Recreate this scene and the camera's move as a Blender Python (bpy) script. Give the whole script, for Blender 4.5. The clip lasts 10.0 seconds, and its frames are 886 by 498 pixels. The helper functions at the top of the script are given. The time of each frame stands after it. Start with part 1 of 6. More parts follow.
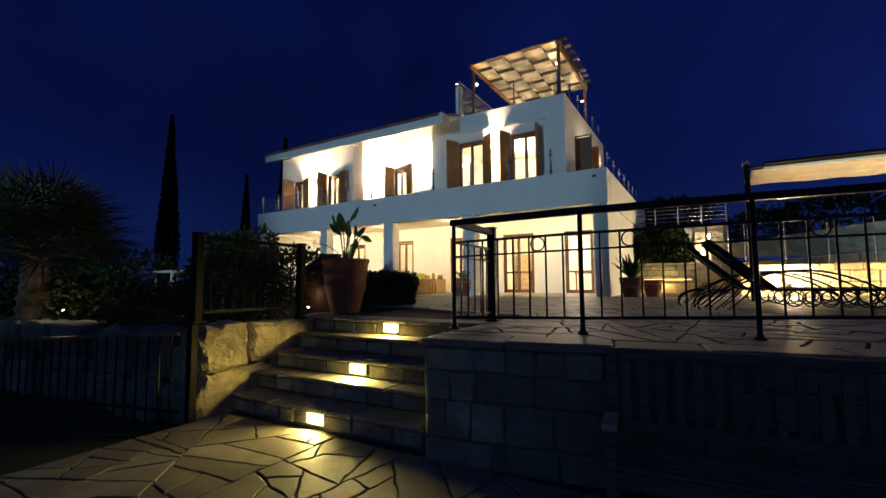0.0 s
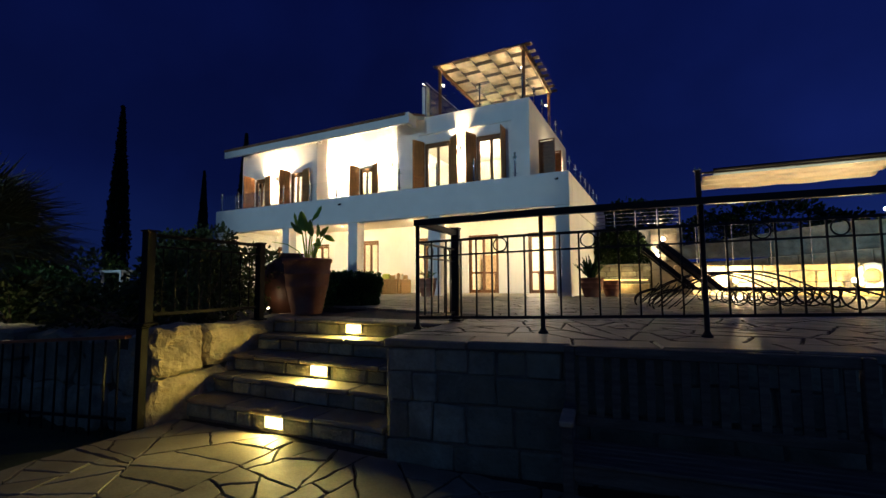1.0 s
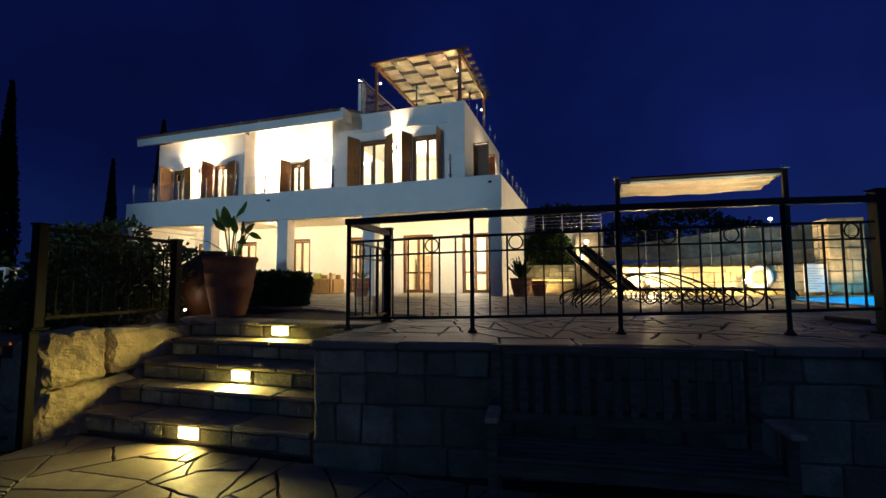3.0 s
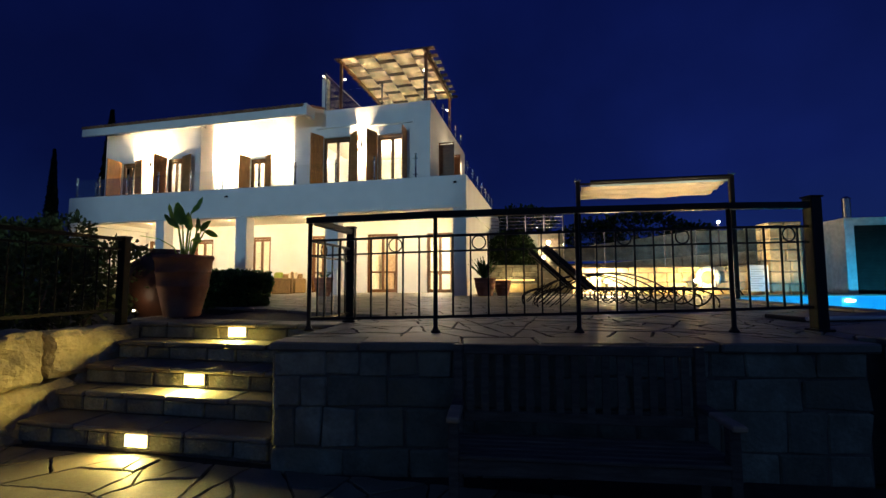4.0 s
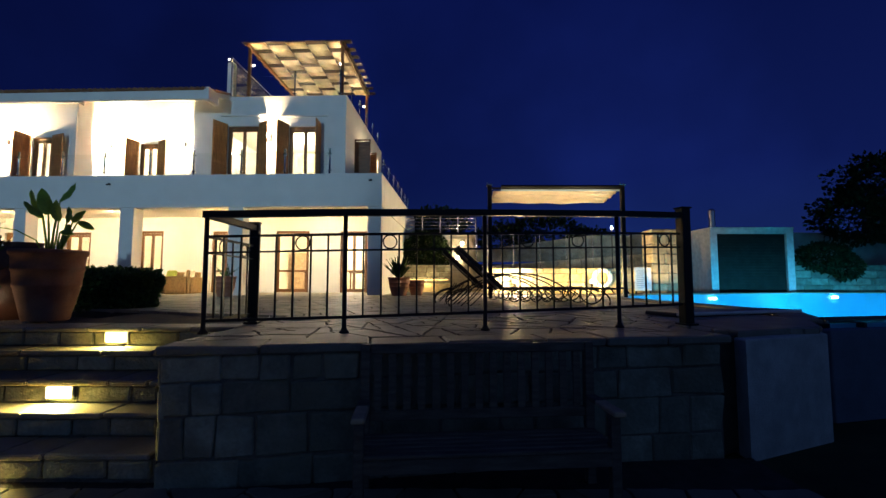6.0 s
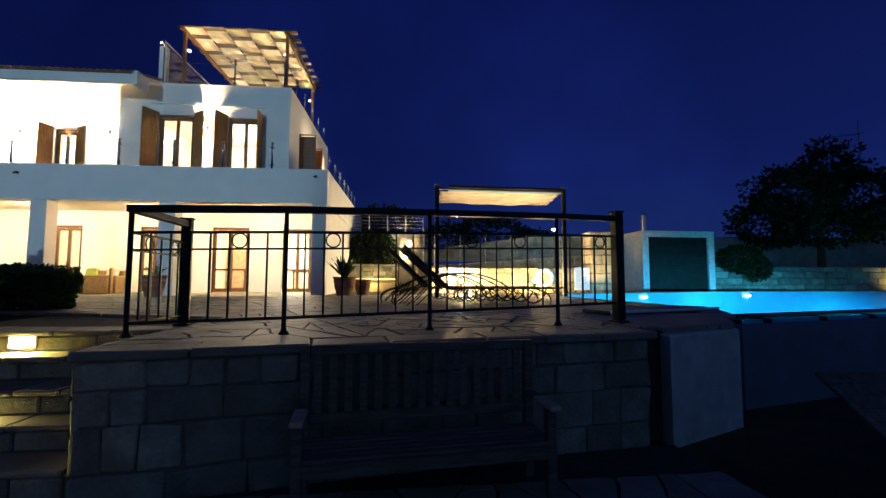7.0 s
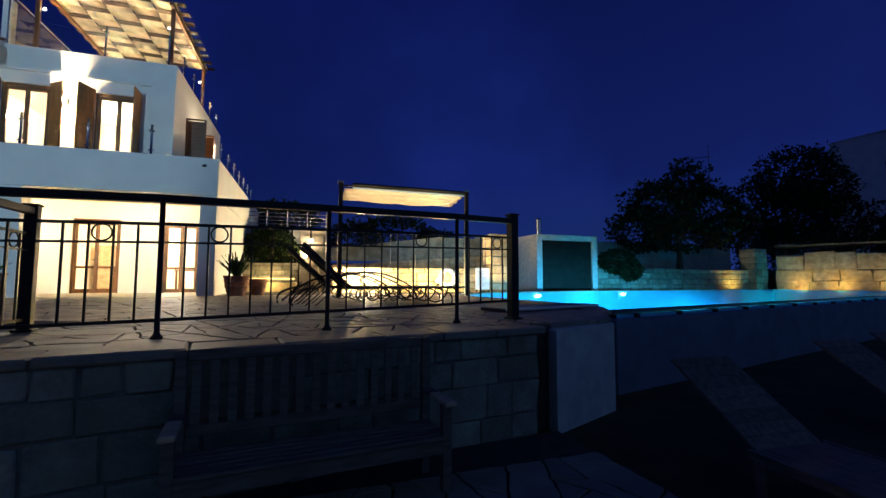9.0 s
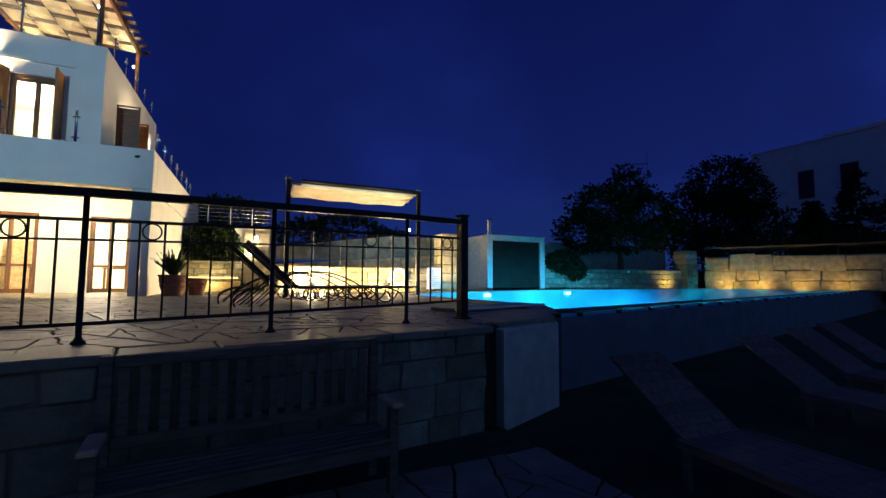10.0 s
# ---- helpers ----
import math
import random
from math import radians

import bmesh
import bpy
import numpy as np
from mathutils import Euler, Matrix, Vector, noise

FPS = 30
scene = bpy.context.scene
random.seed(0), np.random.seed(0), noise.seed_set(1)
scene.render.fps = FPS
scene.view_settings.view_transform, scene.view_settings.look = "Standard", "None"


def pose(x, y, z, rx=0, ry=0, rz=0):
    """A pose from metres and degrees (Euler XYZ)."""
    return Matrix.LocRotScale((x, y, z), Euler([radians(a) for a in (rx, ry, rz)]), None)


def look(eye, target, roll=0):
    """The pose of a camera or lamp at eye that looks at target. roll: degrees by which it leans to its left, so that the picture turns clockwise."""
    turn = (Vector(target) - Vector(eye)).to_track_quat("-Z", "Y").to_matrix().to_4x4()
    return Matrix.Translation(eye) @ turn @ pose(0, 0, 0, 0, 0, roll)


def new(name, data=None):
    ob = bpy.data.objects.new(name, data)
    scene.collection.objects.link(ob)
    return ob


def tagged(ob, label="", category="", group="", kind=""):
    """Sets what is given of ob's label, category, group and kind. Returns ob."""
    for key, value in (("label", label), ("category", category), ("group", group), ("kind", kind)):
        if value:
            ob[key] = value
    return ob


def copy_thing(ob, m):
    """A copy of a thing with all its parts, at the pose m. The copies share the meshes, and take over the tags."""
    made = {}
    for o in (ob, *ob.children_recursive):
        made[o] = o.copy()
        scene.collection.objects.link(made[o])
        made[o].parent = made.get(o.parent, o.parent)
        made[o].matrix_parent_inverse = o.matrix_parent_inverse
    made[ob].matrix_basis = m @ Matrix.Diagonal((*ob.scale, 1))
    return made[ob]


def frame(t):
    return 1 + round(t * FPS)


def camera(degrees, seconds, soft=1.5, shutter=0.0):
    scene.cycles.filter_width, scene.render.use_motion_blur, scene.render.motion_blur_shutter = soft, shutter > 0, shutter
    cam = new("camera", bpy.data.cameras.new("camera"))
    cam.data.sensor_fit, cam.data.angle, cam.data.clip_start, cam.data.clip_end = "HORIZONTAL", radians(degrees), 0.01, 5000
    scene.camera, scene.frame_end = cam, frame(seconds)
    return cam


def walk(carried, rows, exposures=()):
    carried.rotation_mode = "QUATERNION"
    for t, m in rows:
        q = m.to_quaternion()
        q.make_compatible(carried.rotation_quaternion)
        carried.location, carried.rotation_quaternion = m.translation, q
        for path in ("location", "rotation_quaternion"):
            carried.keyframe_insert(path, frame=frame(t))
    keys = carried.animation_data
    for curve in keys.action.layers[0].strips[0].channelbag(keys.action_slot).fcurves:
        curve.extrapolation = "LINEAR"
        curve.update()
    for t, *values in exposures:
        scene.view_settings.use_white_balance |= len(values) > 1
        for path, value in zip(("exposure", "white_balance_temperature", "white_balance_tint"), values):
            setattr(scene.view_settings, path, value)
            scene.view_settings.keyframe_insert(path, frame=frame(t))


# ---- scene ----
cam = camera(91.5, 10.0)
PATH = [
    (0, (0.734, -3.651, 0.432), (-0.235, -1.908, 0.584), -0.4),
    (0.5, (0.744, -3.641, 0.427), (-0.157, -1.862, 0.581), -0.4),
    (1, (0.754, -3.64, 0.429), (-0.075, -1.826, 0.582), -0.4),
    (1.5, (0.757, -3.64, 0.428), (-0.011, -1.8, 0.581), -0.3),
    (2, (0.77, -3.632, 0.431), (0.077, -1.761, 0.582), -0.3),
    (2.5, (0.778, -3.638, 0.434), (0.151, -1.745, 0.584), -0.3),
    (4, (0.797, -3.632, 0.438), (0.404, -1.677, 0.585), -0.2),
    (4.5, (0.804, -3.633, 0.441), (0.478, -1.665, 0.585), -0.2),
    (5, (0.82, -3.638, 0.443), (0.609, -1.654, 0.587), -0.2),
    (5.5, (0.829, -3.631, 0.437), (0.714, -1.639, 0.582), -0.1),
    (7, (0.865, -3.638, 0.44), (1.097, -1.657, 0.582), 0.1),
    (7.5, (0.877, -3.636, 0.437), (1.22, -1.671, 0.579), 0.1),
    (8, (0.897, -3.632, 0.44), (1.347, -1.688, 0.581), 0.1),
    (8.5, (0.897, -3.635, 0.435), (1.444, -1.717, 0.577), 0.2),
    (9, (0.911, -3.626, 0.425), (1.565, -1.741, 0.569), 0.2),
    (9.5, (0.915, -3.629, 0.432), (1.67, -1.782, 0.575), 0.2),
    (10, (0.929, -3.635, 0.437), (1.788, -1.834, 0.578), 0.3),
]
walk(cam, [(t, look(eye, target, roll)) for t, eye, target, roll in PATH],
     [(0, -0.15), (4, -0.10), (5.5, -0.02), (7, 0.30), (8.5, 0.47), (10, 0.50)])


# ---- light ----
def world_sky():
    w = bpy.data.worlds.new("night_sky")
    scene.world = w
    w.use_nodes = True
    nt = w.node_tree
    bg = nt.nodes["Background"]
    tc = nt.nodes.new("ShaderNodeTexCoord")
    sep = nt.nodes.new("ShaderNodeSeparateXYZ")
    nt.links.new(tc.outputs["Generated"], sep.inputs[0])
    ramp = nt.nodes.new("ShaderNodeValToRGB")
    nt.links.new(sep.outputs["Z"], ramp.inputs[0])
    els = ramp.color_ramp.elements
    els[0].position, els[0].color = 0.0, (0.0075, 0.0200, 0.110, 1)
    els[1].position, els[1].color = 0.75, (0.0015, 0.0036, 0.044, 1)
    mid = els.new(0.22)
    mid.color = (0.0040, 0.0098, 0.084, 1)
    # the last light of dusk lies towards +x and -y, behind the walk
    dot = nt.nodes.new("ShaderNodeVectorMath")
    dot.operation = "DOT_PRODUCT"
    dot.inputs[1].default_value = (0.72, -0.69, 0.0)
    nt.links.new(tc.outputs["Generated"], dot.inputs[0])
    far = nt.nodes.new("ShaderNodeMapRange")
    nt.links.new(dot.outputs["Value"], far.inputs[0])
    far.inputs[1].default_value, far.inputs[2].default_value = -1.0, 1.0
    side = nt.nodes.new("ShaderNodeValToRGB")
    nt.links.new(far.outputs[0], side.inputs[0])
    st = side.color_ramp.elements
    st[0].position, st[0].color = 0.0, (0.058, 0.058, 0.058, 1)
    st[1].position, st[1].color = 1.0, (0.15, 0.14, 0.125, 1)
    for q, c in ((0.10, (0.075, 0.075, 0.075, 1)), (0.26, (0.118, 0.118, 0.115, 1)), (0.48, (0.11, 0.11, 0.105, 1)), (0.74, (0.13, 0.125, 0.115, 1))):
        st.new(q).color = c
    cloud = nt.nodes.new("ShaderNodeTexNoise")
    cloud.inputs["Scale"].default_value, cloud.inputs["Detail"].default_value = 2.2, 4
    nt.links.new(tc.outputs["Generated"], cloud.inputs["Vector"])
    cm = nt.nodes.new("ShaderNodeMapRange")
    nt.links.new(cloud.outputs[0], cm.inputs[0])
    cm.inputs[1].default_value, cm.inputs[2].default_value = 0.45, 0.78
    cm.inputs[3].default_value, cm.inputs[4].default_value = 0.92, 1.55
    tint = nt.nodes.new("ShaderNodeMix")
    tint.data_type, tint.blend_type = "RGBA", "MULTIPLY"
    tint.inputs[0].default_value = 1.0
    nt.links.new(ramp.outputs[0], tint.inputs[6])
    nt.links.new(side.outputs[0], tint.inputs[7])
    gain = nt.nodes.new("ShaderNodeMath")
    gain.operation = "MULTIPLY"
    gain.inputs[1].default_value = 9.0
    nt.links.new(cm.outputs[0], gain.inputs[0])
    # extra glow in the unseen sky, added to lift walls facing the camera
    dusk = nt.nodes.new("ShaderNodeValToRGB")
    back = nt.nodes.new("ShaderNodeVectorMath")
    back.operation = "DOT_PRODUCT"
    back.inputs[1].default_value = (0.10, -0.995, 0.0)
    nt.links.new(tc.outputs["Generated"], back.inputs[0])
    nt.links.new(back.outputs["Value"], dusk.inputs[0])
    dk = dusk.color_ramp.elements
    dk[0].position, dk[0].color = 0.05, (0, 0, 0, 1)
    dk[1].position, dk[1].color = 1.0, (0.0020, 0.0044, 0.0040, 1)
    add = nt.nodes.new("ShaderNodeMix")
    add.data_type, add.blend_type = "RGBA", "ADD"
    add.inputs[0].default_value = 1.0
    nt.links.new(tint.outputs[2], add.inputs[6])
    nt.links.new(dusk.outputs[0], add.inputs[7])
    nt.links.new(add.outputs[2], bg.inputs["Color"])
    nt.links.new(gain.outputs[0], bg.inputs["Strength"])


world_sky()
WARM, AMBER, COOL = (1.0, 0.76, 0.45), (1.0, 0.68, 0.24), (0.48, 0.78, 1.0)


def point(name, place, watts, colour, radius=0.05):
    d = bpy.data.lights.new(name, "POINT")
    d.energy, d.color, d.shadow_soft_size = watts, colour, radius
    ob = new(name, d)
    ob.location = place
    return ob


def spot(name, eye, target, watts, colour, degrees, blend=0.6, radius=0.04):
    d = bpy.data.lights.new(name, "SPOT")
    d.energy, d.color, d.shadow_soft_size = watts, colour, radius
    d.spot_size, d.spot_blend = radians(degrees), blend
    ob = new(name, d)
    ob.matrix_world = look(eye, target)
    return ob


# the house's own frame: x along the front, y to the back, from the balcony's front corner
HOUSE = pose(-1.05, 9.08, 0, 0, 0, -1.9)


def hp(x, y, z):
    return HOUSE @ Vector((x, y, z))


# unseen floodlight, assumed from the cool even light on the house front
spot("assumed_floodlight", (-8.5, -22.0, 4.8), (-8.3, 9.3, 6.3), 8200, COOL, 34, 0.5, 0.15)
# wall lamps of the upper floor, shining up and down
SCONCES = [(-4.33, 2.0, 5.48), (-13.1, 1.3, 5.15), (-10.25, 2.2, 5.25), (-7.5, 2.2, 5.3)]
for sx, sy, sz in SCONCES:
    if sx == -4.33:
        spot("wall_lamp_up", hp(sx, sy - 0.16, sz + 0.12), hp(sx, sy - 0.02, sz + 1.2), 900, WARM, 66, 1.0)
        spot("wall_lamp_down", hp(sx, sy - 0.16, sz - 0.12), hp(sx, sy + 0.30, sz - 1.2), 1000, WARM, 84, 1.0)
        spot("wall_lamp_glow", hp(sx, sy - 0.22, sz), hp(sx, sy + 0.5, sz), 260, WARM, 176, 0.3, 0.05)
    else:
        spot("wall_lamp_glow", hp(sx, sy - (0.19 if sx == -7.5 else 0.26), sz), hp(sx, sy + 0.5, sz + 0.05), {-13.1: 1300, -10.25: 1900, -7.5: 2200}[sx], WARM, 178, 0.2, 0.05)
# veranda ceiling lamps, assumed from the lit veranda; spots face the back wall
VERANDA = [(-2.3, 1.5), (-6.0, 1.5), (-9.5, 1.5), (-13.2, 1.5)]
for vx, vy in VERANDA:
    spot("veranda_lamp_light", hp(vx, vy - 0.35, 2.66), hp(vx, 3.1, 0.9), 215, (1.0, 0.745, 0.39), 165, 0.5, 0.10)
    point("veranda_lamp_glow", hp(vx, vy - 0.35, 2.66), 42, (1.0, 0.745, 0.39), 0.10)
# rooms
for rx, ry, rz, e in [(-2.3, 5.2, 2.1, 420), (-7.3, 5.2, 2.1, 260), (-12.6, 5.2, 2.1, 260), (-4.3, 4.6, 5.75, 320), (-9.4, 4.9, 5.6, 300), (-13.6, 3.6, 5.4, 260)]:
    point("room_lamp_light", hp(rx, ry, rz), e, (1.0, 0.84, 0.60), 0.12)
# roof pergola
for px, py in [(-5.3, 2.36), (-1.9, 2.36), (-1.9, 6.4), (-5.3, 6.4)]:
    spot("pergola_lamp_light", hp(px + (0.30 if px < -3 else -0.30), py + (0.22 if py < 4 else -0.1), 8.10), hp(-3.6 + (px + 3.6) * 0.6, 4.2 + (py - 4.2) * 0.6, 9.2), 190, WARM, 155, 0.9)
# side wall of the house: unseen fill points, no fitting hangs there
point("side_fill_light", hp(2.2, 5.2, 1.7), 60, WARM, 0.1)
point("side_fill_light", hp(-1.3, 4.5, 5.3), 70, WARM)
# garden walls beside the terrace; the lamp at x 6.0 is added fill
for px, py, pz, e in [(3.30, 11.30, 0.42, 540), (6.0, 11.2, 0.35, 230)]:
    point("wall_washer_light", (px, py, pz), e, AMBER if px > 5 else (1.0, 0.76, 0.40))
# unseen spot added to brighten the stone pillar
spot("wall_washer_light", (8.05, 10.9, 0.1), (8.8, 11.9, 1.3), 130, AMBER, 75, 0.8)
point("bench_strip_light", (0.1, 13.7, 0.42), 26, AMBER)
for px, py, pz in [(1.55, 14.6, 1.9), (1.6, 14.2, 1.3)]:
    point("stair_lamp_light", (px, py, pz), 9, WARM)
point("yard_lamp_light", (7.15, 12.5, 2.43), 34, (1, .93, .8))
# point added to whiten the table in the garden, no lamp known there
point("table_fill_light", (-11.2, 3.0, 1.05), 4, (0.9, 0.96, 1.0), 0.08)
# small spot among the plants beside the big pot
point("plant_lamp_light", (-4.02, 0.86, 0.16), 1.3, WARM, 0.03)
point("palm_lamp_light", (-6.75, -1.0, 0.22), 3, (1.0, 0.80, 0.45), 0.03)
# awning: unseen spots added in front of it to brighten the canvas
spot("awning_fill_light", (4.7, 6.95, 1.7), (4.5, 7.6, 2.65), 150, WARM, 110, 0.9)
spot("awning_fill_light", (2.9, 6.85, 1.7), (3.0, 7.5, 2.65), 120, WARM, 110, 0.9)
# beyond the pool
spot("wall_washer_light", (23.3, 12.75, 0.1), (23.3, 13.5, 0.6), 55, (1.0, 0.66, 0.14), 130, 1.0)
for px, py, e in ((26.3, 11.8, 34), (27.0, 10.4, 36), (27.9, 8.8, 26), (28.6, 7.3, 20)):
    spot("wall_washer_light", (px, py, 0.05), (px + 0.9, py + 0.4, 0.8), e, (1.0, 0.66, 0.14), 140, 1.0, 0.1)
# pool lamps under water
for px, py, tx, ty in [(8.6, 10.3, 9.5, 5.0), (13.2, 11.3, 13.5, 6.0), (19.0, 12.0, 18.0, 7.0), (25.0, 12.6, 24.0, 8.0), (6.2, 5.0, 9.0, 6.0), (9.0, 2.7, 9.5, 8.0), (14.5, 4.0, 14.0, 9.0), (20.5, 5.6, 20.0, 9.0)]:
    spot("pool_light", (px, py, -0.35), (px + (tx - px) * 0.30, py + (ty - py) * 0.30, -1.6), 2500 if px < 12 else 3600, (0.04, 0.52, 1.0), 114, 0.5, 0.12)
# points added below the surface, standing in for pool glow on the far walls
for px, py, e in [(12.4, 11.0, 12), (8.2, 9.6, 8)]:
    point("pool_light", (px, py, -0.25), e, (0.10, 0.62, 1.0), 0.12)

# lamps in the stair risers
STEP_Y = [-0.65, -0.35, -0.11, 0.23, 0.48]
STEP_H = 0.18
STEP_LAMPS = [(-2.25, STEP_Y[4], -0.095), (-2.24, STEP_Y[2], -0.455), (-2.28, STEP_Y[0], -0.815)]
for lx, ly, lz in STEP_LAMPS:
    spot("step_lamp_light", (lx, ly - 0.05, lz), (lx, ly - 0.64, lz - 0.77), 40 if lz < -0.7 else 58, (1.0, 0.80, 0.22), 152 if lz < -0.7 else 177, 0.3, 0.04)


# ---- materials ----
def material(name, colour, rough=0.7, metal=0.0, vary=0.25, scale=6.0, grain=60.0, bump=0.15, random_tint=0.0, spec=0.5, dirt=None, stretch=(1, 1, 1)):
    m = bpy.data.materials.new(name)
    m.use_nodes = True
    nt = m.node_tree
    b = nt.nodes["Principled BSDF"]
    b.inputs["Roughness"].default_value, b.inputs["Metallic"].default_value = rough, metal
    b.inputs["Specular IOR Level"].default_value = spec
    tc = nt.nodes.new("ShaderNodeTexCoord")
    mp = nt.nodes.new("ShaderNodeMapping")
    mp.inputs["Scale"].default_value = stretch
    nt.links.new(tc.outputs["Object"], mp.inputs[0])
    n1 = nt.nodes.new("ShaderNodeTexNoise")
    n1.inputs["Scale"].default_value, n1.inputs["Detail"].default_value = scale, 5
    n2 = nt.nodes.new("ShaderNodeTexNoise")
    n2.inputs["Scale"].default_value, n2.inputs["Detail"].default_value = grain, 3
    for n in (n1, n2):
        nt.links.new(mp.outputs[0], n.inputs["Vector"])
    mr = nt.nodes.new("ShaderNodeMapRange")
    mr.inputs[1].default_value, mr.inputs[2].default_value = 0.3, 0.7
    mr.inputs[3].default_value, mr.inputs[4].default_value = 1 - vary, 1 + vary * 0.6
    nt.links.new(n1.outputs[0], mr.inputs[0])
    mr2 = nt.nodes.new("ShaderNodeMapRange")
    mr2.inputs[1].default_value, mr2.inputs[2].default_value = 0.3, 0.7
    mr2.inputs[3].default_value, mr2.inputs[4].default_value = 1 - vary * 0.4, 1 + vary * 0.3
    nt.links.new(n2.outputs[0], mr2.inputs[0])
    mul = nt.nodes.new("ShaderNodeMath")
    mul.operation = "MULTIPLY"
    nt.links.new(mr.outputs[0], mul.inputs[0])
    nt.links.new(mr2.outputs[0], mul.inputs[1])
    last = mul.outputs[0]
    if random_tint:
        oi = nt.nodes.new("ShaderNodeObjectInfo")
        gi = nt.nodes.new("ShaderNodeNewGeometry")
        ad = nt.nodes.new("ShaderNodeMath")
        ad.operation = "ADD"
        nt.links.new(oi.outputs["Random"], ad.inputs[0])
        nt.links.new(gi.outputs["Random Per Island"], ad.inputs[1])
        fr = nt.nodes.new("ShaderNodeMath")
        fr.operation = "FRACT"
        nt.links.new(ad.outputs[0], fr.inputs[0])
        r3 = nt.nodes.new("ShaderNodeMapRange")
        r3.inputs[3].default_value, r3.inputs[4].default_value = 1 - random_tint, 1 + random_tint
        nt.links.new(fr.outputs[0], r3.inputs[0])
        m2 = nt.nodes.new("ShaderNodeMath")
        m2.operation = "MULTIPLY"
        nt.links.new(last, m2.inputs[0])
        nt.links.new(r3.outputs[0], m2.inputs[1])
        last = m2.outputs[0]
    vm = nt.nodes.new("ShaderNodeVectorMath")
    vm.operation = "SCALE"
    vm.inputs[0].default_value = colour
    nt.links.new(last, vm.inputs["Scale"])
    out = vm.outputs[0]
    if dirt:
        mix = nt.nodes.new("ShaderNodeMix")
        mix.data_type = "RGBA"
        n3 = nt.nodes.new("ShaderNodeTexNoise")
        n3.inputs["Scale"].default_value, n3.inputs["Detail"].default_value = scale * 0.45, 6
        nt.links.new(mp.outputs[0], n3.inputs["Vector"])
        r4 = nt.nodes.new("ShaderNodeMapRange")
        r4.inputs[1].default_value, r4.inputs[2].default_value = 0.52, 0.72
        nt.links.new(n3.outputs[0], r4.inputs[0])
        nt.links.new(r4.outputs[0], mix.inputs[0])
        nt.links.new(out, mix.inputs[6])
        mix.inputs[7].default_value = (*dirt, 1)
        out = mix.outputs[2]
    nt.links.new(out, b.inputs["Base Color"])
    if bump:
        bp = nt.nodes.new("ShaderNodeBump")
        bp.inputs["Strength"].default_value, bp.inputs["Distance"].default_value = bump, 0.02
        nt.links.new(n2.outputs[0], bp.inputs["Height"])
        nt.links.new(bp.outputs[0], b.inputs["Normal"])
    return m


def glowing(name, colour, strength):
    m = bpy.data.materials.new(name)
    m.use_nodes = True
    b = m.node_tree.nodes["Principled BSDF"]
    b.inputs["Base Color"].default_value = (*colour, 1)
    b.inputs["Emission Color"].default_value = (*colour, 1)
    b.inputs["Emission Strength"].default_value = strength
    return m


def clear_glass(name, tint, gloss=1.0):
    """Thin sheet: clear with a mirror-like sheen that grows towards grazing."""
    m = bpy.data.materials.new(name)
    m.use_nodes = True
    nt = m.node_tree
    nt.nodes.remove(nt.nodes["Principled BSDF"])
    out = nt.nodes["Material Output"]
    tr = nt.nodes.new("ShaderNodeBsdfTransparent")
    tr.inputs[0].default_value = (*tint, 1)
    gl = nt.nodes.new("ShaderNodeBsdfGlossy")
    gl.inputs["Roughness"].default_value = 0.03
    fr = nt.nodes.new("ShaderNodeFresnel")
    fr.inputs[0].default_value = 1.3
    k = nt.nodes.new("ShaderNodeMath")
    k.operation = "MULTIPLY"
    k.inputs[1].default_value = gloss
    nt.links.new(fr.outputs[0], k.inputs[0])
    mix = nt.nodes.new("ShaderNodeMixShader")
    nt.links.new(k.outputs[0], mix.inputs[0])
    nt.links.new(tr.outputs[0], mix.inputs[1])
    nt.links.new(gl.outputs[0], mix.inputs[2])
    nt.links.new(mix.outputs[0], out.inputs[0])
    return m, nt, gl, fr


M = {}
M["plaster"] = material("white_plaster", (0.80, 0.79, 0.76), 0.85, vary=0.05, scale=1.5, grain=90, bump=0.08)
M["ceiling"] = material("ceiling_paint", (0.80, 0.76, 0.68), 0.85, vary=0.05, scale=2, grain=80, bump=0.05)
M["room"] = material("room_paint", (0.85, 0.77, 0.60), 0.85, vary=0.08, scale=2, grain=50, bump=0.05)
M["wood"] = material("stained_wood", (0.18, 0.075, 0.022), 0.45, vary=0.4, scale=4, grain=30, bump=0.15, stretch=(6, 6, 0.7), random_tint=0.12)
M["shutter"] = material("shutter_wood", (0.44, 0.20, 0.062), 0.5, vary=0.35, scale=4, grain=30, bump=0.15, stretch=(6, 6, 0.7), random_tint=0.12)
M["handrail"] = material("reddish_handrail_wood", (0.42, 0.13, 0.04), 0.5, vary=0.35, scale=4, grain=30, bump=0.15)
M["pale_wood"] = material("pale_tan_wood", (0.62, 0.42, 0.25), 0.6, vary=0.3, scale=8, grain=50, bump=0.2)
M["ebony"] = material("blackish_stained_wood", (0.030, 0.015, 0.009), 0.6, vary=0.4, scale=4, grain=30, bump=0.15, stretch=(1, 6, 6))
M["darkwood"] = material("dark_wood", (0.10, 0.045, 0.022), 0.5, vary=0.4, scale=4, grain=30, bump=0.15, stretch=(1, 6, 6))
M["teak"] = material("weathered_teak", (0.16, 0.125, 0.095), 0.7, vary=0.45, scale=5, grain=40, bump=0.25, stretch=(1, 5, 8), random_tint=0.15)
M["old_iron"] = material("weathered_iron", (0.012, 0.011, 0.009), 0.62, vary=0.4, scale=7, grain=90, bump=0.12, spec=0.12)
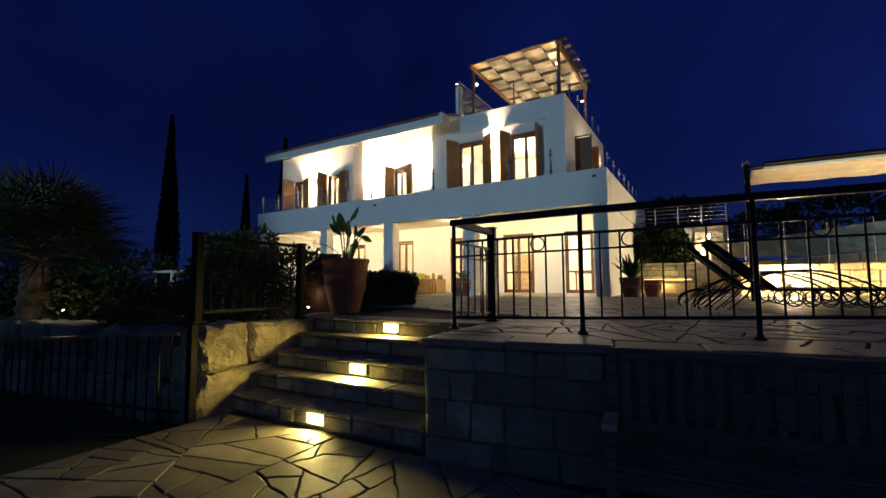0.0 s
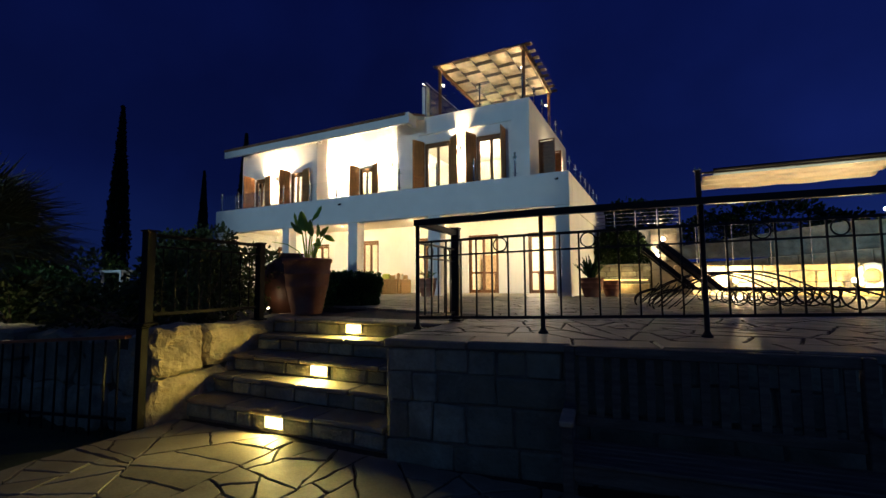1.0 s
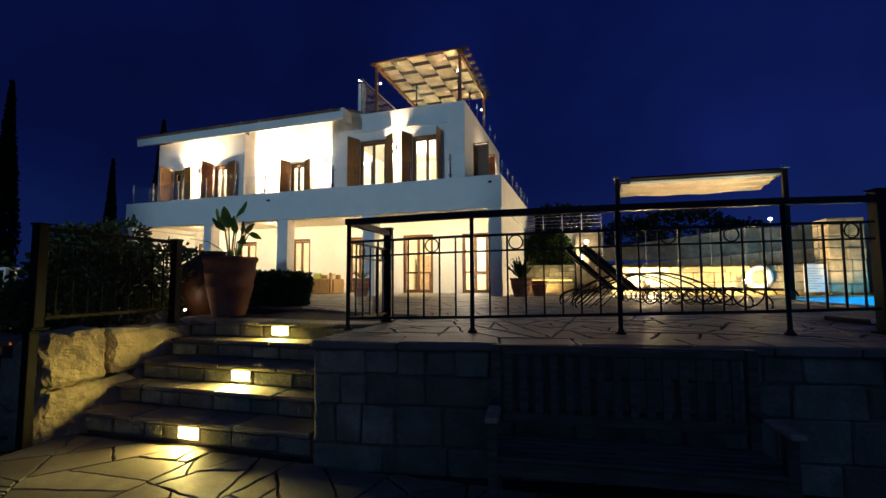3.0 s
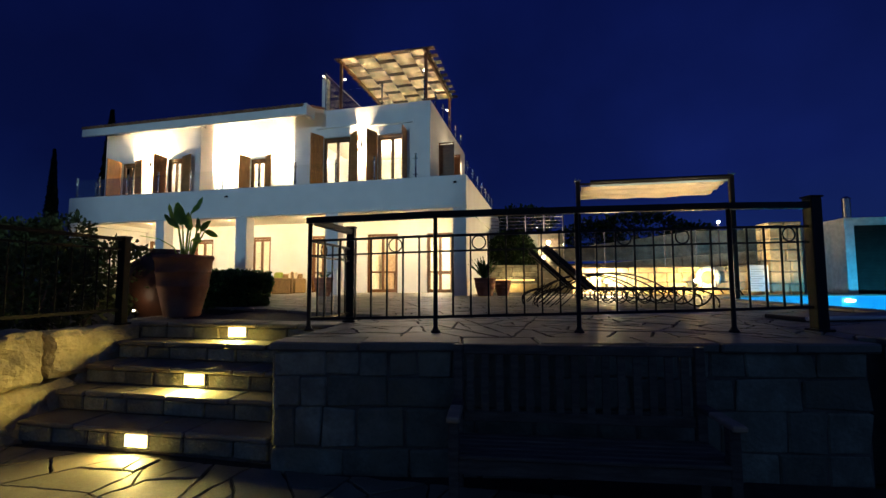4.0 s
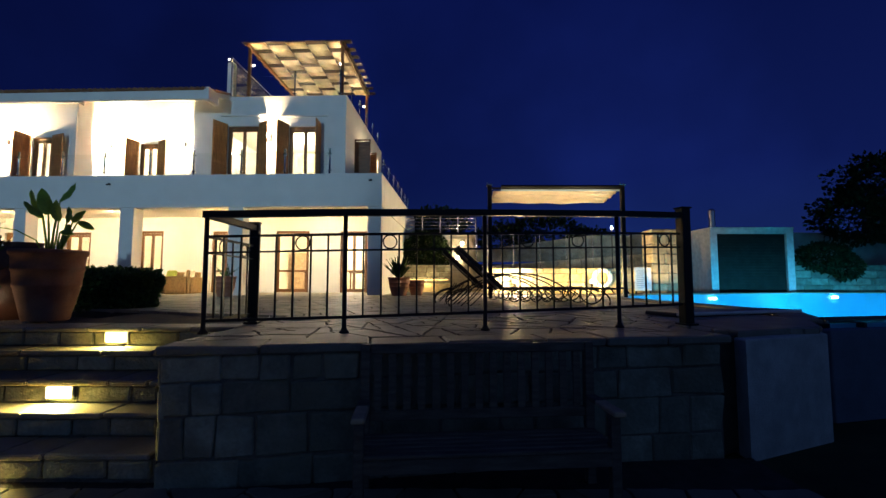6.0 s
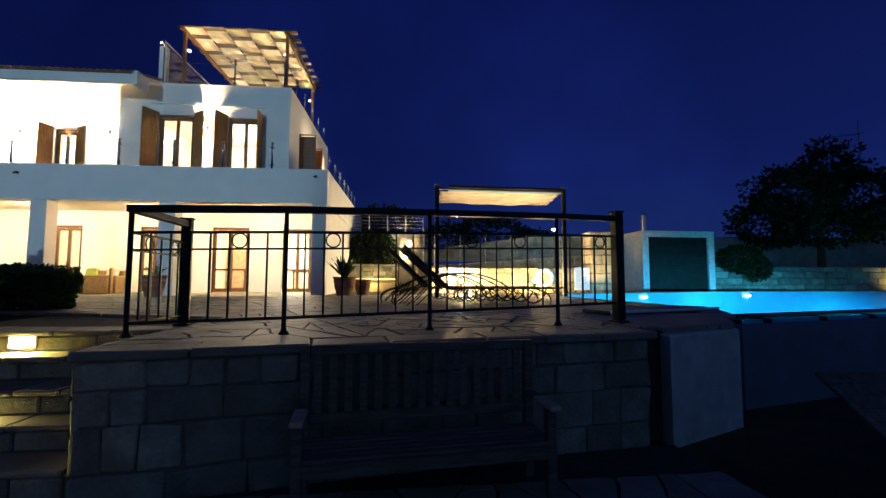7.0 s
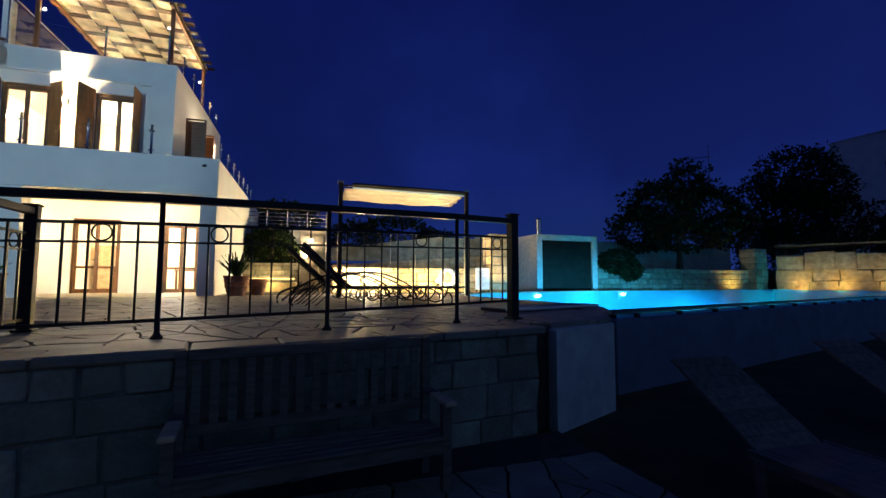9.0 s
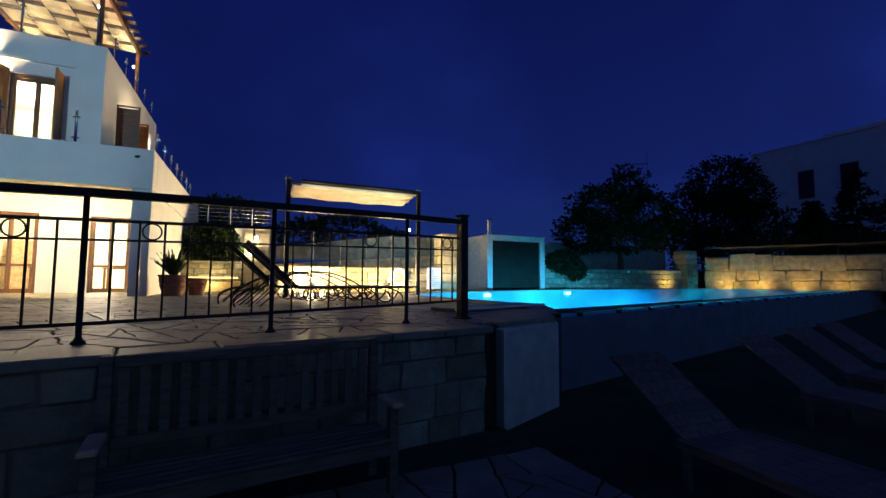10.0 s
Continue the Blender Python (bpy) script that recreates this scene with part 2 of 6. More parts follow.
M["iron"] = material("black_painted_iron", (0.010, 0.009, 0.008), 0.42, vary=0.3, scale=8, grain=120, bump=0.06, spec=0.3)
M["darkmetal"] = material("dark_post_metal", (0.05, 0.045, 0.042), 0.4, 0.3, vary=0.3, scale=5, grain=90, bump=0.05)
M["steel"] = material("brushed_steel", (0.62, 0.62, 0.60), 0.25, 1.0, vary=0.1, scale=9, grain=150, bump=0.03)
M["terracotta"] = material("terracotta", (0.30, 0.130, 0.075), 0.8, vary=0.3, scale=5, grain=70, bump=0.2, dirt=(0.26, 0.19, 0.15))
M["darkclay"] = material("dark_glazed_clay", (0.09, 0.035, 0.022), 0.5, vary=0.35, scale=5, grain=60, bump=0.12)
M["tile"] = material("clay_roof_tile", (0.36, 0.17, 0.09), 0.8, vary=0.35, scale=4, grain=50, bump=0.2, random_tint=0.25)
M["flag"] = material("flagstone", (0.28, 0.25, 0.19), 0.6, vary=0.30, scale=3.2, grain=55, bump=0.12, random_tint=0.22, dirt=(0.19, 0.155, 0.115))
M["joint"] = material("dark_joint_mortar", (0.055, 0.048, 0.042), 0.95, vary=0.4, scale=9, grain=70, bump=0.4)
M["mortar"] = material("pale_wall_mortar", (0.19, 0.165, 0.135), 0.95, vary=0.35, scale=7, grain=60, bump=0.4)
M["stone"] = material("limestone_block", (0.285, 0.28, 0.21), 0.85, vary=0.38, scale=4.5, grain=32, bump=0.6, random_tint=0.3, dirt=(0.20, 0.175, 0.115))
M["yellowstone"] = material("yellow_sandstone", (0.50, 0.40, 0.24), 0.85, vary=0.36, scale=4.0, grain=26, bump=0.7, random_tint=0.18, dirt=(0.27, 0.20, 0.12))
M["render"] = material("grey_render", (0.40, 0.39, 0.37), 0.9, vary=0.18, scale=3, grain=60, bump=0.2, dirt=(0.28, 0.27, 0.25))
M["poolwall"] = material("blue_grey_render", (0.15, 0.18, 0.25), 0.8, vary=0.2, scale=3, grain=60, bump=0.2)
M["shedwall"] = material("rough_white_render", (0.62, 0.62, 0.58), 0.9, vary=0.2, scale=6, grain=70, bump=0.5)
M["green_door"] = material("dark_green_shutter", (0.020, 0.018, 0.014), 0.5, vary=0.3, scale=4, grain=50, bump=0.1, spec=0.1)
M["soil"] = material("garden_soil", (0.06, 0.045, 0.03), 0.95, vary=0.4, scale=3, grain=30, bump=0.6)
M["grass"] = material("dark_lawn", (0.035, 0.05, 0.018), 0.95, vary=0.5, scale=2.5, grain=60, bump=0.8)
M["fabric"] = material("cream_canvas", (0.80, 0.68, 0.47), 0.9, vary=0.12, scale=3, grain=140, bump=0.1)
M["bluefab"] = material("pale_blue_valance", (0.42, 0.56, 0.66), 0.8, vary=0.1, scale=5, grain=120, bump=0.06)
M["wicker"] = material("tan_wicker", (0.42, 0.27, 0.12), 0.75, vary=0.45, scale=30, grain=110, bump=0.5)
M["cushion"] = material("cream_cushion", (0.75, 0.68, 0.52), 0.9, vary=0.12, scale=6, grain=80, bump=0.1)
M["greencush"] = material("green_cushion", (0.35, 0.42, 0.08), 0.9, vary=0.2, scale=9, grain=80, bump=0.1)
M["bark"] = material("rough_bark", (0.14, 0.095, 0.06), 0.95, vary=0.45, scale=8, grain=30, bump=0.9, stretch=(2, 2, 0.6))
M["leaf"] = material("dark_green_leaf", (0.062, 0.115, 0.026), 0.5, vary=0.4, scale=3, grain=20, bump=0.1, random_tint=0.45, spec=0.25)
M["olive"] = material("olive_green_leaf", (0.050, 0.066, 0.022), 0.7, vary=0.4, scale=3, grain=20, bump=0.1, random_tint=0.45, spec=0.2)
M["cypress"] = material("cypress_needle", (0.022, 0.04, 0.016), 0.8, vary=0.4, scale=3, grain=20, bump=0.2, random_tint=0.4, spec=0.08)
M["banana"] = material("broad_green_leaf", (0.17, 0.30, 0.03), 0.38, vary=0.3, scale=5, grain=40, bump=0.15, random_tint=0.25)
M["palm"] = material("palm_frond_green", (0.05, 0.06, 0.022), 0.5, vary=0.35, scale=4, grain=30, bump=0.1, random_tint=0.35)
M["white"] = material("white_plastic", (0.80, 0.79, 0.75), 0.5, vary=0.08, scale=6, grain=60, bump=0.03)
M["print"] = material("grey_printing", (0.16, 0.17, 0.19), 0.7, vary=0.1, scale=6, grain=60, bump=0.0)
M["pooltile"] = material("pale_blue_pool_tile", (0.10, 0.46, 0.66), 0.4, vary=0.12, scale=4, grain=24, bump=0.05)
M["red"] = material("red_curtain", (0.45, 0.03, 0.02), 0.85, vary=0.2, scale=6, grain=60, bump=0.1)
M["neighbour"] = material("neighbour_plaster", (0.78, 0.78, 0.76), 0.9, vary=0.1, scale=0.8, grain=20, bump=0.1)
M["darkglass"] = material("unlit_window_glass", (0.012, 0.014, 0.018), 0.08, vary=0.1, scale=3, grain=20, bump=0.0)
M["bulb"] = glowing("warm_bulb", (1.0, 0.82, 0.52), 22)
M["bulb_soft"] = glowing("warm_diffuser", (1.0, 0.80, 0.48), 7)
M["strip_glow"] = glowing("amber_strip_diffuser", (1.0, 0.70, 0.28), 1.6)
M["faint"] = material("faint_grey_printing", (0.46, 0.44, 0.41), 0.7, vary=0.1, scale=6, grain=60, bump=0.0)
M["step_glow"] = glowing("step_lamp_diffuser", (1.0, 0.86, 0.42), 6)
M["white_bulb"] = glowing("cool_white_bulb", (1.0, 0.97, 0.88), 30)
M["pool_bulb"] = glowing("pool_lamp_lens", (0.75, 0.95, 1.0), 14)
M["pane"] = clear_glass("window_glass", (0.97, 0.98, 0.96))[0]
M["balu"] = clear_glass("balustrade_glass", (0.965, 0.98, 0.975), 0.4)[0]
wm, wnt, wgl, wfr = clear_glass("pool_water", (0.62, 0.93, 1.0), 0.18)
M["water"] = wm
wtc, wnoise, wbump = wnt.nodes.new("ShaderNodeTexCoord"), wnt.nodes.new("ShaderNodeTexNoise"), wnt.nodes.new("ShaderNodeBump")
wnoise.inputs["Scale"].default_value, wnoise.inputs["Detail"].default_value = 2.6, 3
wbump.inputs["Strength"].default_value, wbump.inputs["Distance"].default_value = 0.5, 0.05
wnt.links.new(wtc.outputs["Object"], wnoise.inputs["Vector"])
wnt.links.new(wnoise.outputs[0], wbump.inputs["Height"])
wnt.links.new(wbump.outputs[0], wgl.inputs["Normal"])
wnt.links.new(wbump.outputs[0], wfr.inputs["Normal"])
wgl.inputs["Roughness"].default_value = 0.08


# ---- shaping ----
def B():
    return bmesh.new()


def box(bm, x0, x1, y0, y1, z0, z1, bevel=0.0):
    m = Matrix.Translation(((x0 + x1) / 2, (y0 + y1) / 2, (z0 + z1) / 2)) @ Matrix.Diagonal((x1 - x0, y1 - y0, z1 - z0, 1))
    r = bmesh.ops.create_cube(bm, size=1, matrix=m)
    if bevel:
        es = list({e for v in r["verts"] for e in v.link_edges})
        bmesh.ops.bevel(bm, geom=es, offset=bevel, segments=1, affect="EDGES", profile=0.5)
    return bm


def obox(bm, m, sx, sy, sz, bevel=0.0):
    r = bmesh.ops.create_cube(bm, size=1, matrix=m @ Matrix.Diagonal((sx, sy, sz, 1)))
    if bevel:
        es = list({e for v in r["verts"] for e in v.link_edges})
        bmesh.ops.bevel(bm, geom=es, offset=bevel, segments=1, affect="EDGES", profile=0.5)
    return bm


def rod(bm, a, b, r0, r1=None, seg=8, caps=True):
    a, b = Vector(a), Vector(b)
    d = b - a
    m = Matrix.Translation((a + b) / 2) @ d.to_track_quat("Z", "Y").to_matrix().to_4x4()
    bmesh.ops.create_cone(bm, cap_ends=caps, segments=seg, radius1=r0, radius2=r0 if r1 is None else r1, depth=d.length, matrix=m)
    return bm


def bar(bm, a, b, w, h=None):
    """A square bar from a to b."""
    a, b = Vector(a), Vector(b)
    d = b - a
    m = Matrix.Translation((a + b) / 2) @ d.to_track_quat("X", "Z").to_matrix().to_4x4()
    obox(bm, m, d.length, w, h or w)
    return bm


def tube(bm, pts, r, seg=6):
    pts = [Vector(p) for p in pts]
    rings = []
    for i, p in enumerate(pts):
        d = (pts[min(i + 1, len(pts) - 1)] - pts[max(i - 1, 0)]).normalized()
        q = d.to_track_quat("Z", "Y")
        rr = r[i] if isinstance(r, (list, tuple)) else r
        rings.append([bm.verts.new(p + q @ Vector((math.cos(a) * rr, math.sin(a) * rr, 0))) for a in [2 * math.pi * k / seg for k in range(seg)]])
    for r0, r1 in zip(rings, rings[1:]):
        for k in range(seg):
            bm.faces.new((r0[k], r0[(k + 1) % seg], r1[(k + 1) % seg], r1[k]))
    bm.faces.new(rings[0][::-1])
    bm.faces.new(rings[-1])
    return bm


def lathe(bm, profile, seg=32, centre=(0, 0, 0)):
    cx, cy, cz = centre
    rings = []
    for r, z in profile:
        rings.append([bm.verts.new((cx + r * math.cos(2 * math.pi * k / seg), cy + r * math.sin(2 * math.pi * k / seg), cz + z)) for k in range(seg)])
    for r0, r1 in zip(rings, rings[1:]):
        for k in range(seg):
            bm.faces.new((r0[k], r0[(k + 1) % seg], r1[(k + 1) % seg], r1[k]))
    bm.faces.new(rings[0][::-1])
    bm.faces.new(rings[-1])
    return bm


def ring(bm, centre, radius, thick, axis="y", seg=24):
    c = Vector(centre)
    pts = []
    for k in range(seg + 1):
        a = 2 * math.pi * k / seg
        o = {"y": (math.cos(a), 0, math.sin(a)), "x": (0, math.cos(a), math.sin(a)), "z": (math.cos(a), math.sin(a), 0)}[axis]
        pts.append(c + Vector(o) * radius)
    return tube(bm, pts, thick, 6)


def prism(bm, poly, z0, z1, bevel=0.0):
    lo = [bm.verts.new((x, y, z0)) for x, y in poly]
    if bevel:
        cx, cy = sum(p[0] for p in poly) / len(poly), sum(p[1] for p in poly) / len(poly)
        mid = [bm.verts.new((x, y, z1 - bevel)) for x, y in poly]
        hi = []
        for x, y in poly:
            d = max(math.hypot(x - cx, y - cy), 1e-4)
            f = 1 - min(bevel * 1.3 / d, 0.3)
            hi.append(bm.verts.new((cx + (x - cx) * f, cy + (y - cy) * f, z1)))
        layers = [lo, mid, hi]
    else:
        layers = [lo, [bm.verts.new((x, y, z1)) for x, y in poly]]
    n = len(poly)
    for a, b in zip(layers, layers[1:]):
        for k in range(n):
            bm.faces.new((a[k], a[(k + 1) % n], b[(k + 1) % n], b[k]))
    bm.faces.new(lo[::-1])
    bm.faces.new(layers[-1])
    return bm


def mesh_of(name, bm, mat, smooth=False):
    me = bpy.data.meshes.new(name)
    bm.normal_update()
    bm.to_mesh(me)
    bm.free()
    me.materials.append(mat)
    if smooth:
        me.polygons.foreach_set("use_smooth", [True] * len(me.polygons))
    return me


def part(name, bm, mat, parent, label="", smooth=False):
    ob = new(name, mesh_of(name, bm, M[mat], smooth))
    ob.parent = parent
    if label:
        ob["label"] = label
    return ob


def thing(name, m, label, category, group="", kind=""):
    ob = new(name)
    ob.empty_display_size = 0.2
    ob.matrix_world = m
    return tagged(ob, label, category, group, kind)


def solid(name, bm, mat, label, category="", group="", kind="", m=None, smooth=False):
    ob = new(name, mesh_of(name, bm, M[mat], smooth))
    if m is not None:
        ob.matrix_world = m
    return tagged(ob, label, category, group, kind)


def rough(bm, amount, scale=3.0, seed=0.0):
    for v in bm.verts:
        p = v.co * scale + Vector((seed, seed * 1.7, seed * 0.3))
        v.co += noise.noise_vector(p) * amount
    return bm


def cut(poly, nx, ny, c):
    """What of a convex polygon lies on the side nx * x + ny * y <= c."""
    out = []
    for a, b in zip(poly, poly[1:] + poly[:1]):
        da, db = a[0] * nx + a[1] * ny - c, b[0] * nx + b[1] * ny - c
        if da <= 0:
            out.append(a)
        if (da < 0 < db) or (db < 0 < da):
            t = da / (da - db)
            out.append((a[0] + (b[0] - a[0]) * t, a[1] + (b[1] - a[1]) * t))
    return out


def area_of(poly):
    return sum(a[0] * b[1] - b[0] * a[1] for a, b in zip(poly, poly[1:] + poly[:1])) / 2


def cells(x0, x1, y0, y1, size, seed, clip=(), gap=0.02):
    """Crazy paving: a field split again and again by slanting cuts into angular slabs, each drawn in by half the joint."""
    rnd = random.Random(seed)
    field = [(x0, y0), (x1, y0), (x1, y1), (x0, y1)]
    for nx, ny, c in clip:
        field = cut(field, nx, ny, c)
    todo, done = [field], []
    while todo:
        p = todo.pop()
        ar = abs(area_of(p))
        if ar < size * size * rnd.choice((0.55, 0.9, 1.4, 1.9)):
            done.append(p)
            continue
        cx, cy = sum(q[0] for q in p) / len(p), sum(q[1] for q in p) / len(p)
        sxx = sum((q[0] - cx) ** 2 for q in p)
        syy = sum((q[1] - cy) ** 2 for q in p)
        sxy = sum((q[0] - cx) * (q[1] - cy) for q in p)
        ang = 0.5 * math.atan2(2 * sxy, sxx - syy) + rnd.gauss(0, 0.62)
        nx, ny = math.cos(ang), math.sin(ang)
        reach = math.sqrt(ar) * 0.22
        c = nx * cx + ny * cy + rnd.uniform(-reach, reach)
        for half in (cut(p, nx, ny, c), cut(p, -nx, -ny, -c)):
            if len(half) >= 3 and abs(area_of(half)) > size * size * 0.06:
                todo.append(half)
    res = []
    for p in done:
        q = p
        sign = 1 if area_of(p) > 0 else -1
        for a, b in zip(p, p[1:] + p[:1]):
            dx, dy = (b[0] - a[0]) * sign, (b[1] - a[1]) * sign
            L = math.hypot(dx, dy)
            if L < 1e-5 or len(q) < 3:
                continue
            nx, ny = dy / L, -dx / L
            q = cut(q, nx, ny, nx * a[0] + ny * a[1] - gap * rnd.uniform(0.3, 0.8))
        if len(q) >= 3 and abs(area_of(q)) > 0.004:
            res.append(q)
    return res


def leaf_cloud(bm, n, place, size, rnd, fold=0.25):
    """n folded leaves; place() gives a point and its outward direction."""
    for _ in range(n):
        p, out = place()
        d = (out + Vector((rnd.uniform(-1, 1), rnd.uniform(-1, 1), rnd.uniform(-0.8, 0.8))) * 0.9).normalized()
        s = d.cross(Vector((rnd.uniform(-1, 1), rnd.uniform(-1, 1), rnd.uniform(-1, 1)))).normalized()
        u = d.cross(s)
        L = size * rnd.uniform(0.6, 1.4)
        w = L * 0.3
        a = bm.verts.new(p)
        b = bm.verts.new(p + d * L * 0.5 + s * w + u * fold * w)
        c = bm.verts.new(p + d * L)
        e = bm.verts.new(p + d * L * 0.5 - s * w + u * fold * w)
        bm.faces.new((a, b, c))
        bm.faces.new((a, c, e))
    return bm


def in_blobs(blobs, rnd):
    """Places near the skin of a bunch of ellipsoids."""
    w = [b[1][0] * b[1][1] * b[1][2] for b in blobs]

    def place():
        c, r = rnd.choices(blobs, w)[0]
        while True:
            v = Vector((rnd.gauss(0, 1), rnd.gauss(0, 1), rnd.gauss(0, 1)))
            if v.length > 0.1:
                break
        v.normalize()
        k = rnd.uniform(0.45, 1.0) ** 0.6 * (1 + 0.25 * noise.noise(v * 2.3 + Vector(c)))
        return Vector((c[0] + v.x * r[0] * k, c[1] + v.y * r[1] * k, c[2] + v.z * r[2] * k)), v
    return place


# ---- ground and terraces ----
SLOPE = radians(8.7)
CA, SA = math.cos(SLOPE), math.sin(SLOPE)
TERR = pose(0, 0, 0, 0, 0, 8.7)


def tw(a, b):
    """From the terrace's own frame (a along its front, b to the back) to the plan."""
    return a * CA - b * SA, a * SA + b * CA


bm = B()
bmesh.ops.create_grid(bm, x_segments=60, y_segments=60, size=600)
for v in bm.verts:
    v.co.z = -1.02 + (noise.noise(v.co * 0.02) * 3 if v.co.length > 150 else 0)
solid("ground", bm, "grass", "dark lawn and soil at night", kind="structure")

# lower paved court before the stairs
bm = B()
prism(bm, [(-3.5, -6.0), (3.2, -6.0), (3.2, -0.2), (-3.5, -0.66)], -1.04, -0.925)
court = solid("pavement", bm, "joint", "crazy-paved limestone court with dark joints", kind="structure")
# terrace bed
bm = B()
prism(bm, [tw(-1.09, -0.45), tw(3.0, -0.45), (3.4, 0.15), (4.35, 0.55), (4.9, 1.40), (5.72, 2.5), (5.22, 8.2), (7.4, 10.2), (9.0, 12.2), (9.0, 17.0), (-1.0, 17.0), (-1.0, 9.0), (-1.10, 0.4)], -1.0, -0.035)
terrace = solid("floor", bm, "joint", "raised flagstone terrace with dark joints", kind="structure")
bm = B()
prism(bm, [(-3.5, 0.56), (-1.095, 0.56), (-1.0, 9.0), (-8.5, 9.3), (-8.5, 4.4), (-3.5, 2.6)], -1.0, -0.035)
solid("floor", bm, "joint", "raised flagstone landing at the head of the stairs", kind="structure")
# garden bed
bm = B()
prism(bm, [(-60, -1.9), (-3.86, -0.98), (-3.86, 2.6), (-8.5, 4.4), (-8.5, 9.3), (-20, 30), (-60, 40)], -1.0, -0.12)
solid("garden_bed", bm, "soil", "dark planted garden bed", kind="structure")

# ---- stairs ----
stairs = thing("stone_stairs", pose(0, 0, 0), "wide stone stairs with rough risers and lit lamps", "stairs")
rnd = random.Random(5)
for k in range(5):
    y0 = STEP_Y[k]
    y1 = STEP_Y[k + 1] if k < 4 else STEP_Y[k] + 0.33
    top = -0.9 + STEP_H * (k + 1)
    core = B()
    box(core, -3.49, -1.12, y0 + 0.03, y1 + 0.03, -1.0, top - 0.045)
    part("step_core", core, "mortar", stairs)
    x = -3.49
    while x < -1.14:
        w = min(rnd.uniform(0.32, 0.75), -1.13 - x)
        if -1.13 - x - w < 0.2:
            w = -1.13 - x
        t = B()
        box(t, x + 0.006, x + w - 0.006, y0 - 0.03 + rnd.uniform(-0.008, 0.008), y1 + 0.025, top - 0.045, top - rnd.uniform(0, 0.006), 0.012)
        part("tread_slab", rough(t, 0.006, 5, k), "flag", stairs)
        x += w
    x = -3.49
    while x < -1.14:
        w = min(rnd.uniform(0.2, 0.5), -1.13 - x)
        if -1.13 - x - w < 0.15:
            w = -1.13 - x
        t = B()
        d = rnd.uniform(-0.006, 0.008)
        box(t, x + 0.007, x + w - 0.007, y0 + d, y0 + 0.04, top - STEP_H + 0.004, top - 0.05, 0.012)
        part("riser_stone", rough(t, 0.006, 8, k + x), "stone", stairs)
        x += w
for lx, ly, lz in STEP_LAMPS:
    lamp = thing("step_lamp", pose(lx, ly, lz), "lit rectangular step lamp set into a stone riser", "step light", "lamps in the stair risers")
    b = B()
    box(b, -0.115, 0.115, -0.018, 0.02, -0.060, 0.060, 0.008)
    part("housing", b, "steel", lamp)
    b = B()
    box(b, -0.098, 0.098, -0.026, -0.019, -0.045, 0.045)
    part("diffuser", b, "step_glow", lamp, "glowing yellow diffuser")

# left cheek wall of rough blocks
cheek = thing("stair_wall", pose(-3.68, -0.45, -0.95), "low wall of large rough yellow stone blocks", "stone wall", kind="structure")
for i, (y0, y1, z0, z1, x1) in enumerate([(-0.54, 0.0, 0.47, 0.945, 0.2), (0.03, 0.98, 0.50, 0.93, 0.16), (1.01, 1.6, 0.5, 0.95, 0.18), (-0.54, 0.28, -0.08, 0.46, 0.19), (0.29, 1.6, -0.08, 0.50, 0.18)]):
    b = B()
    box(b, -0.17, x1, y0, y1, z0, z1, 0.05)
    bmesh.ops.subdivide_edges(b, edges=b.edges[:], cuts=5, use_grid_fill=True)
    bmesh.ops.subdivide_edges(b, edges=b.edges[:], cuts=1, use_grid_fill=True)
    rough(b, 0.045 if i in (0, 3) else 0.02, 4.5, i)
    rough(b, 0.022, 13, i)
    rough(b, 0.010, 34, i)
    part("stone_block", b, "yellowstone", cheek)

# ---- retaining wall under the terrace ----
wall_r = thing("wall_retaining", TERR @ pose(0, -0.6, 0), "retaining wall of squared limestone blocks with recessed joints", "stone wall", kind="structure")
b = B()
box(b, -1.11, 2.98, 0.013, 0.3, -1.0, -0.062)
part("wall_core", b, "mortar", wall_r)
rnd = random.Random(11)
z = -0.96
row = 0
while z < -0.1:
    h = min(rnd.choice([0.17, 0.22, 0.28]), -0.062 - z)
    if -0.062 - z - h < 0.09:
        h = -0.062 - z
    x = -1.13
    while x < 2.97:
        w = rnd.uniform(0.16, 0.56)
        if 2.98 - x - w < 0.14:
            w = 2.98 - x
        t = B()
        box(t, x + 0.007, x + w - 0.007, rnd.uniform(-0.010, 0.006), 0.06, z + 0.007, z + h - 0.007, 0.010)
        part("stone", rough(t, 0.024, 6, x + z), "stone", wall_r)
        x += w
    z += h
# the wall's return beside the stairs
y = 0.0
z = -0.96
for z0, z1 in [(-0.96, -0.74), (-0.74, -0.5), (-0.5, -0.28), (-0.28, -0.07)]:
    y = 0.0
    while y < 1.2:
        w = rnd.uniform(0.25, 0.45)
        t = B()
        box(t, -1.145, -1.10, y + 0.008, y + w - 0.008, z0 + 0.008, z1 - 0.008, 0.012)
        part("stone", rough(t, 0.008, 6, y + z0), "stone", wall_r)
        y += w
# coping slabs
x = -1.17
while x < 3.02:
    w = rnd.uniform(0.4, 0.75)
    if 3.05 - x - w < 0.3:
        w = 3.05 - x
    t = B()
    box(t, x + 0.006, x + w - 0.006, -0.04 + rnd.uniform(-0.012, 0.012), 0.30, -0.06, 0.004 + rnd.uniform(-0.006, 0.004), 0.012)
    part("coping_slab", rough(t, 0.008, 5, x), "flag", wall_r)
    x += w

# ---- house ----
house = thing("house", HOUSE, "two-storey white villa with balcony, veranda and roof pergola", "house")


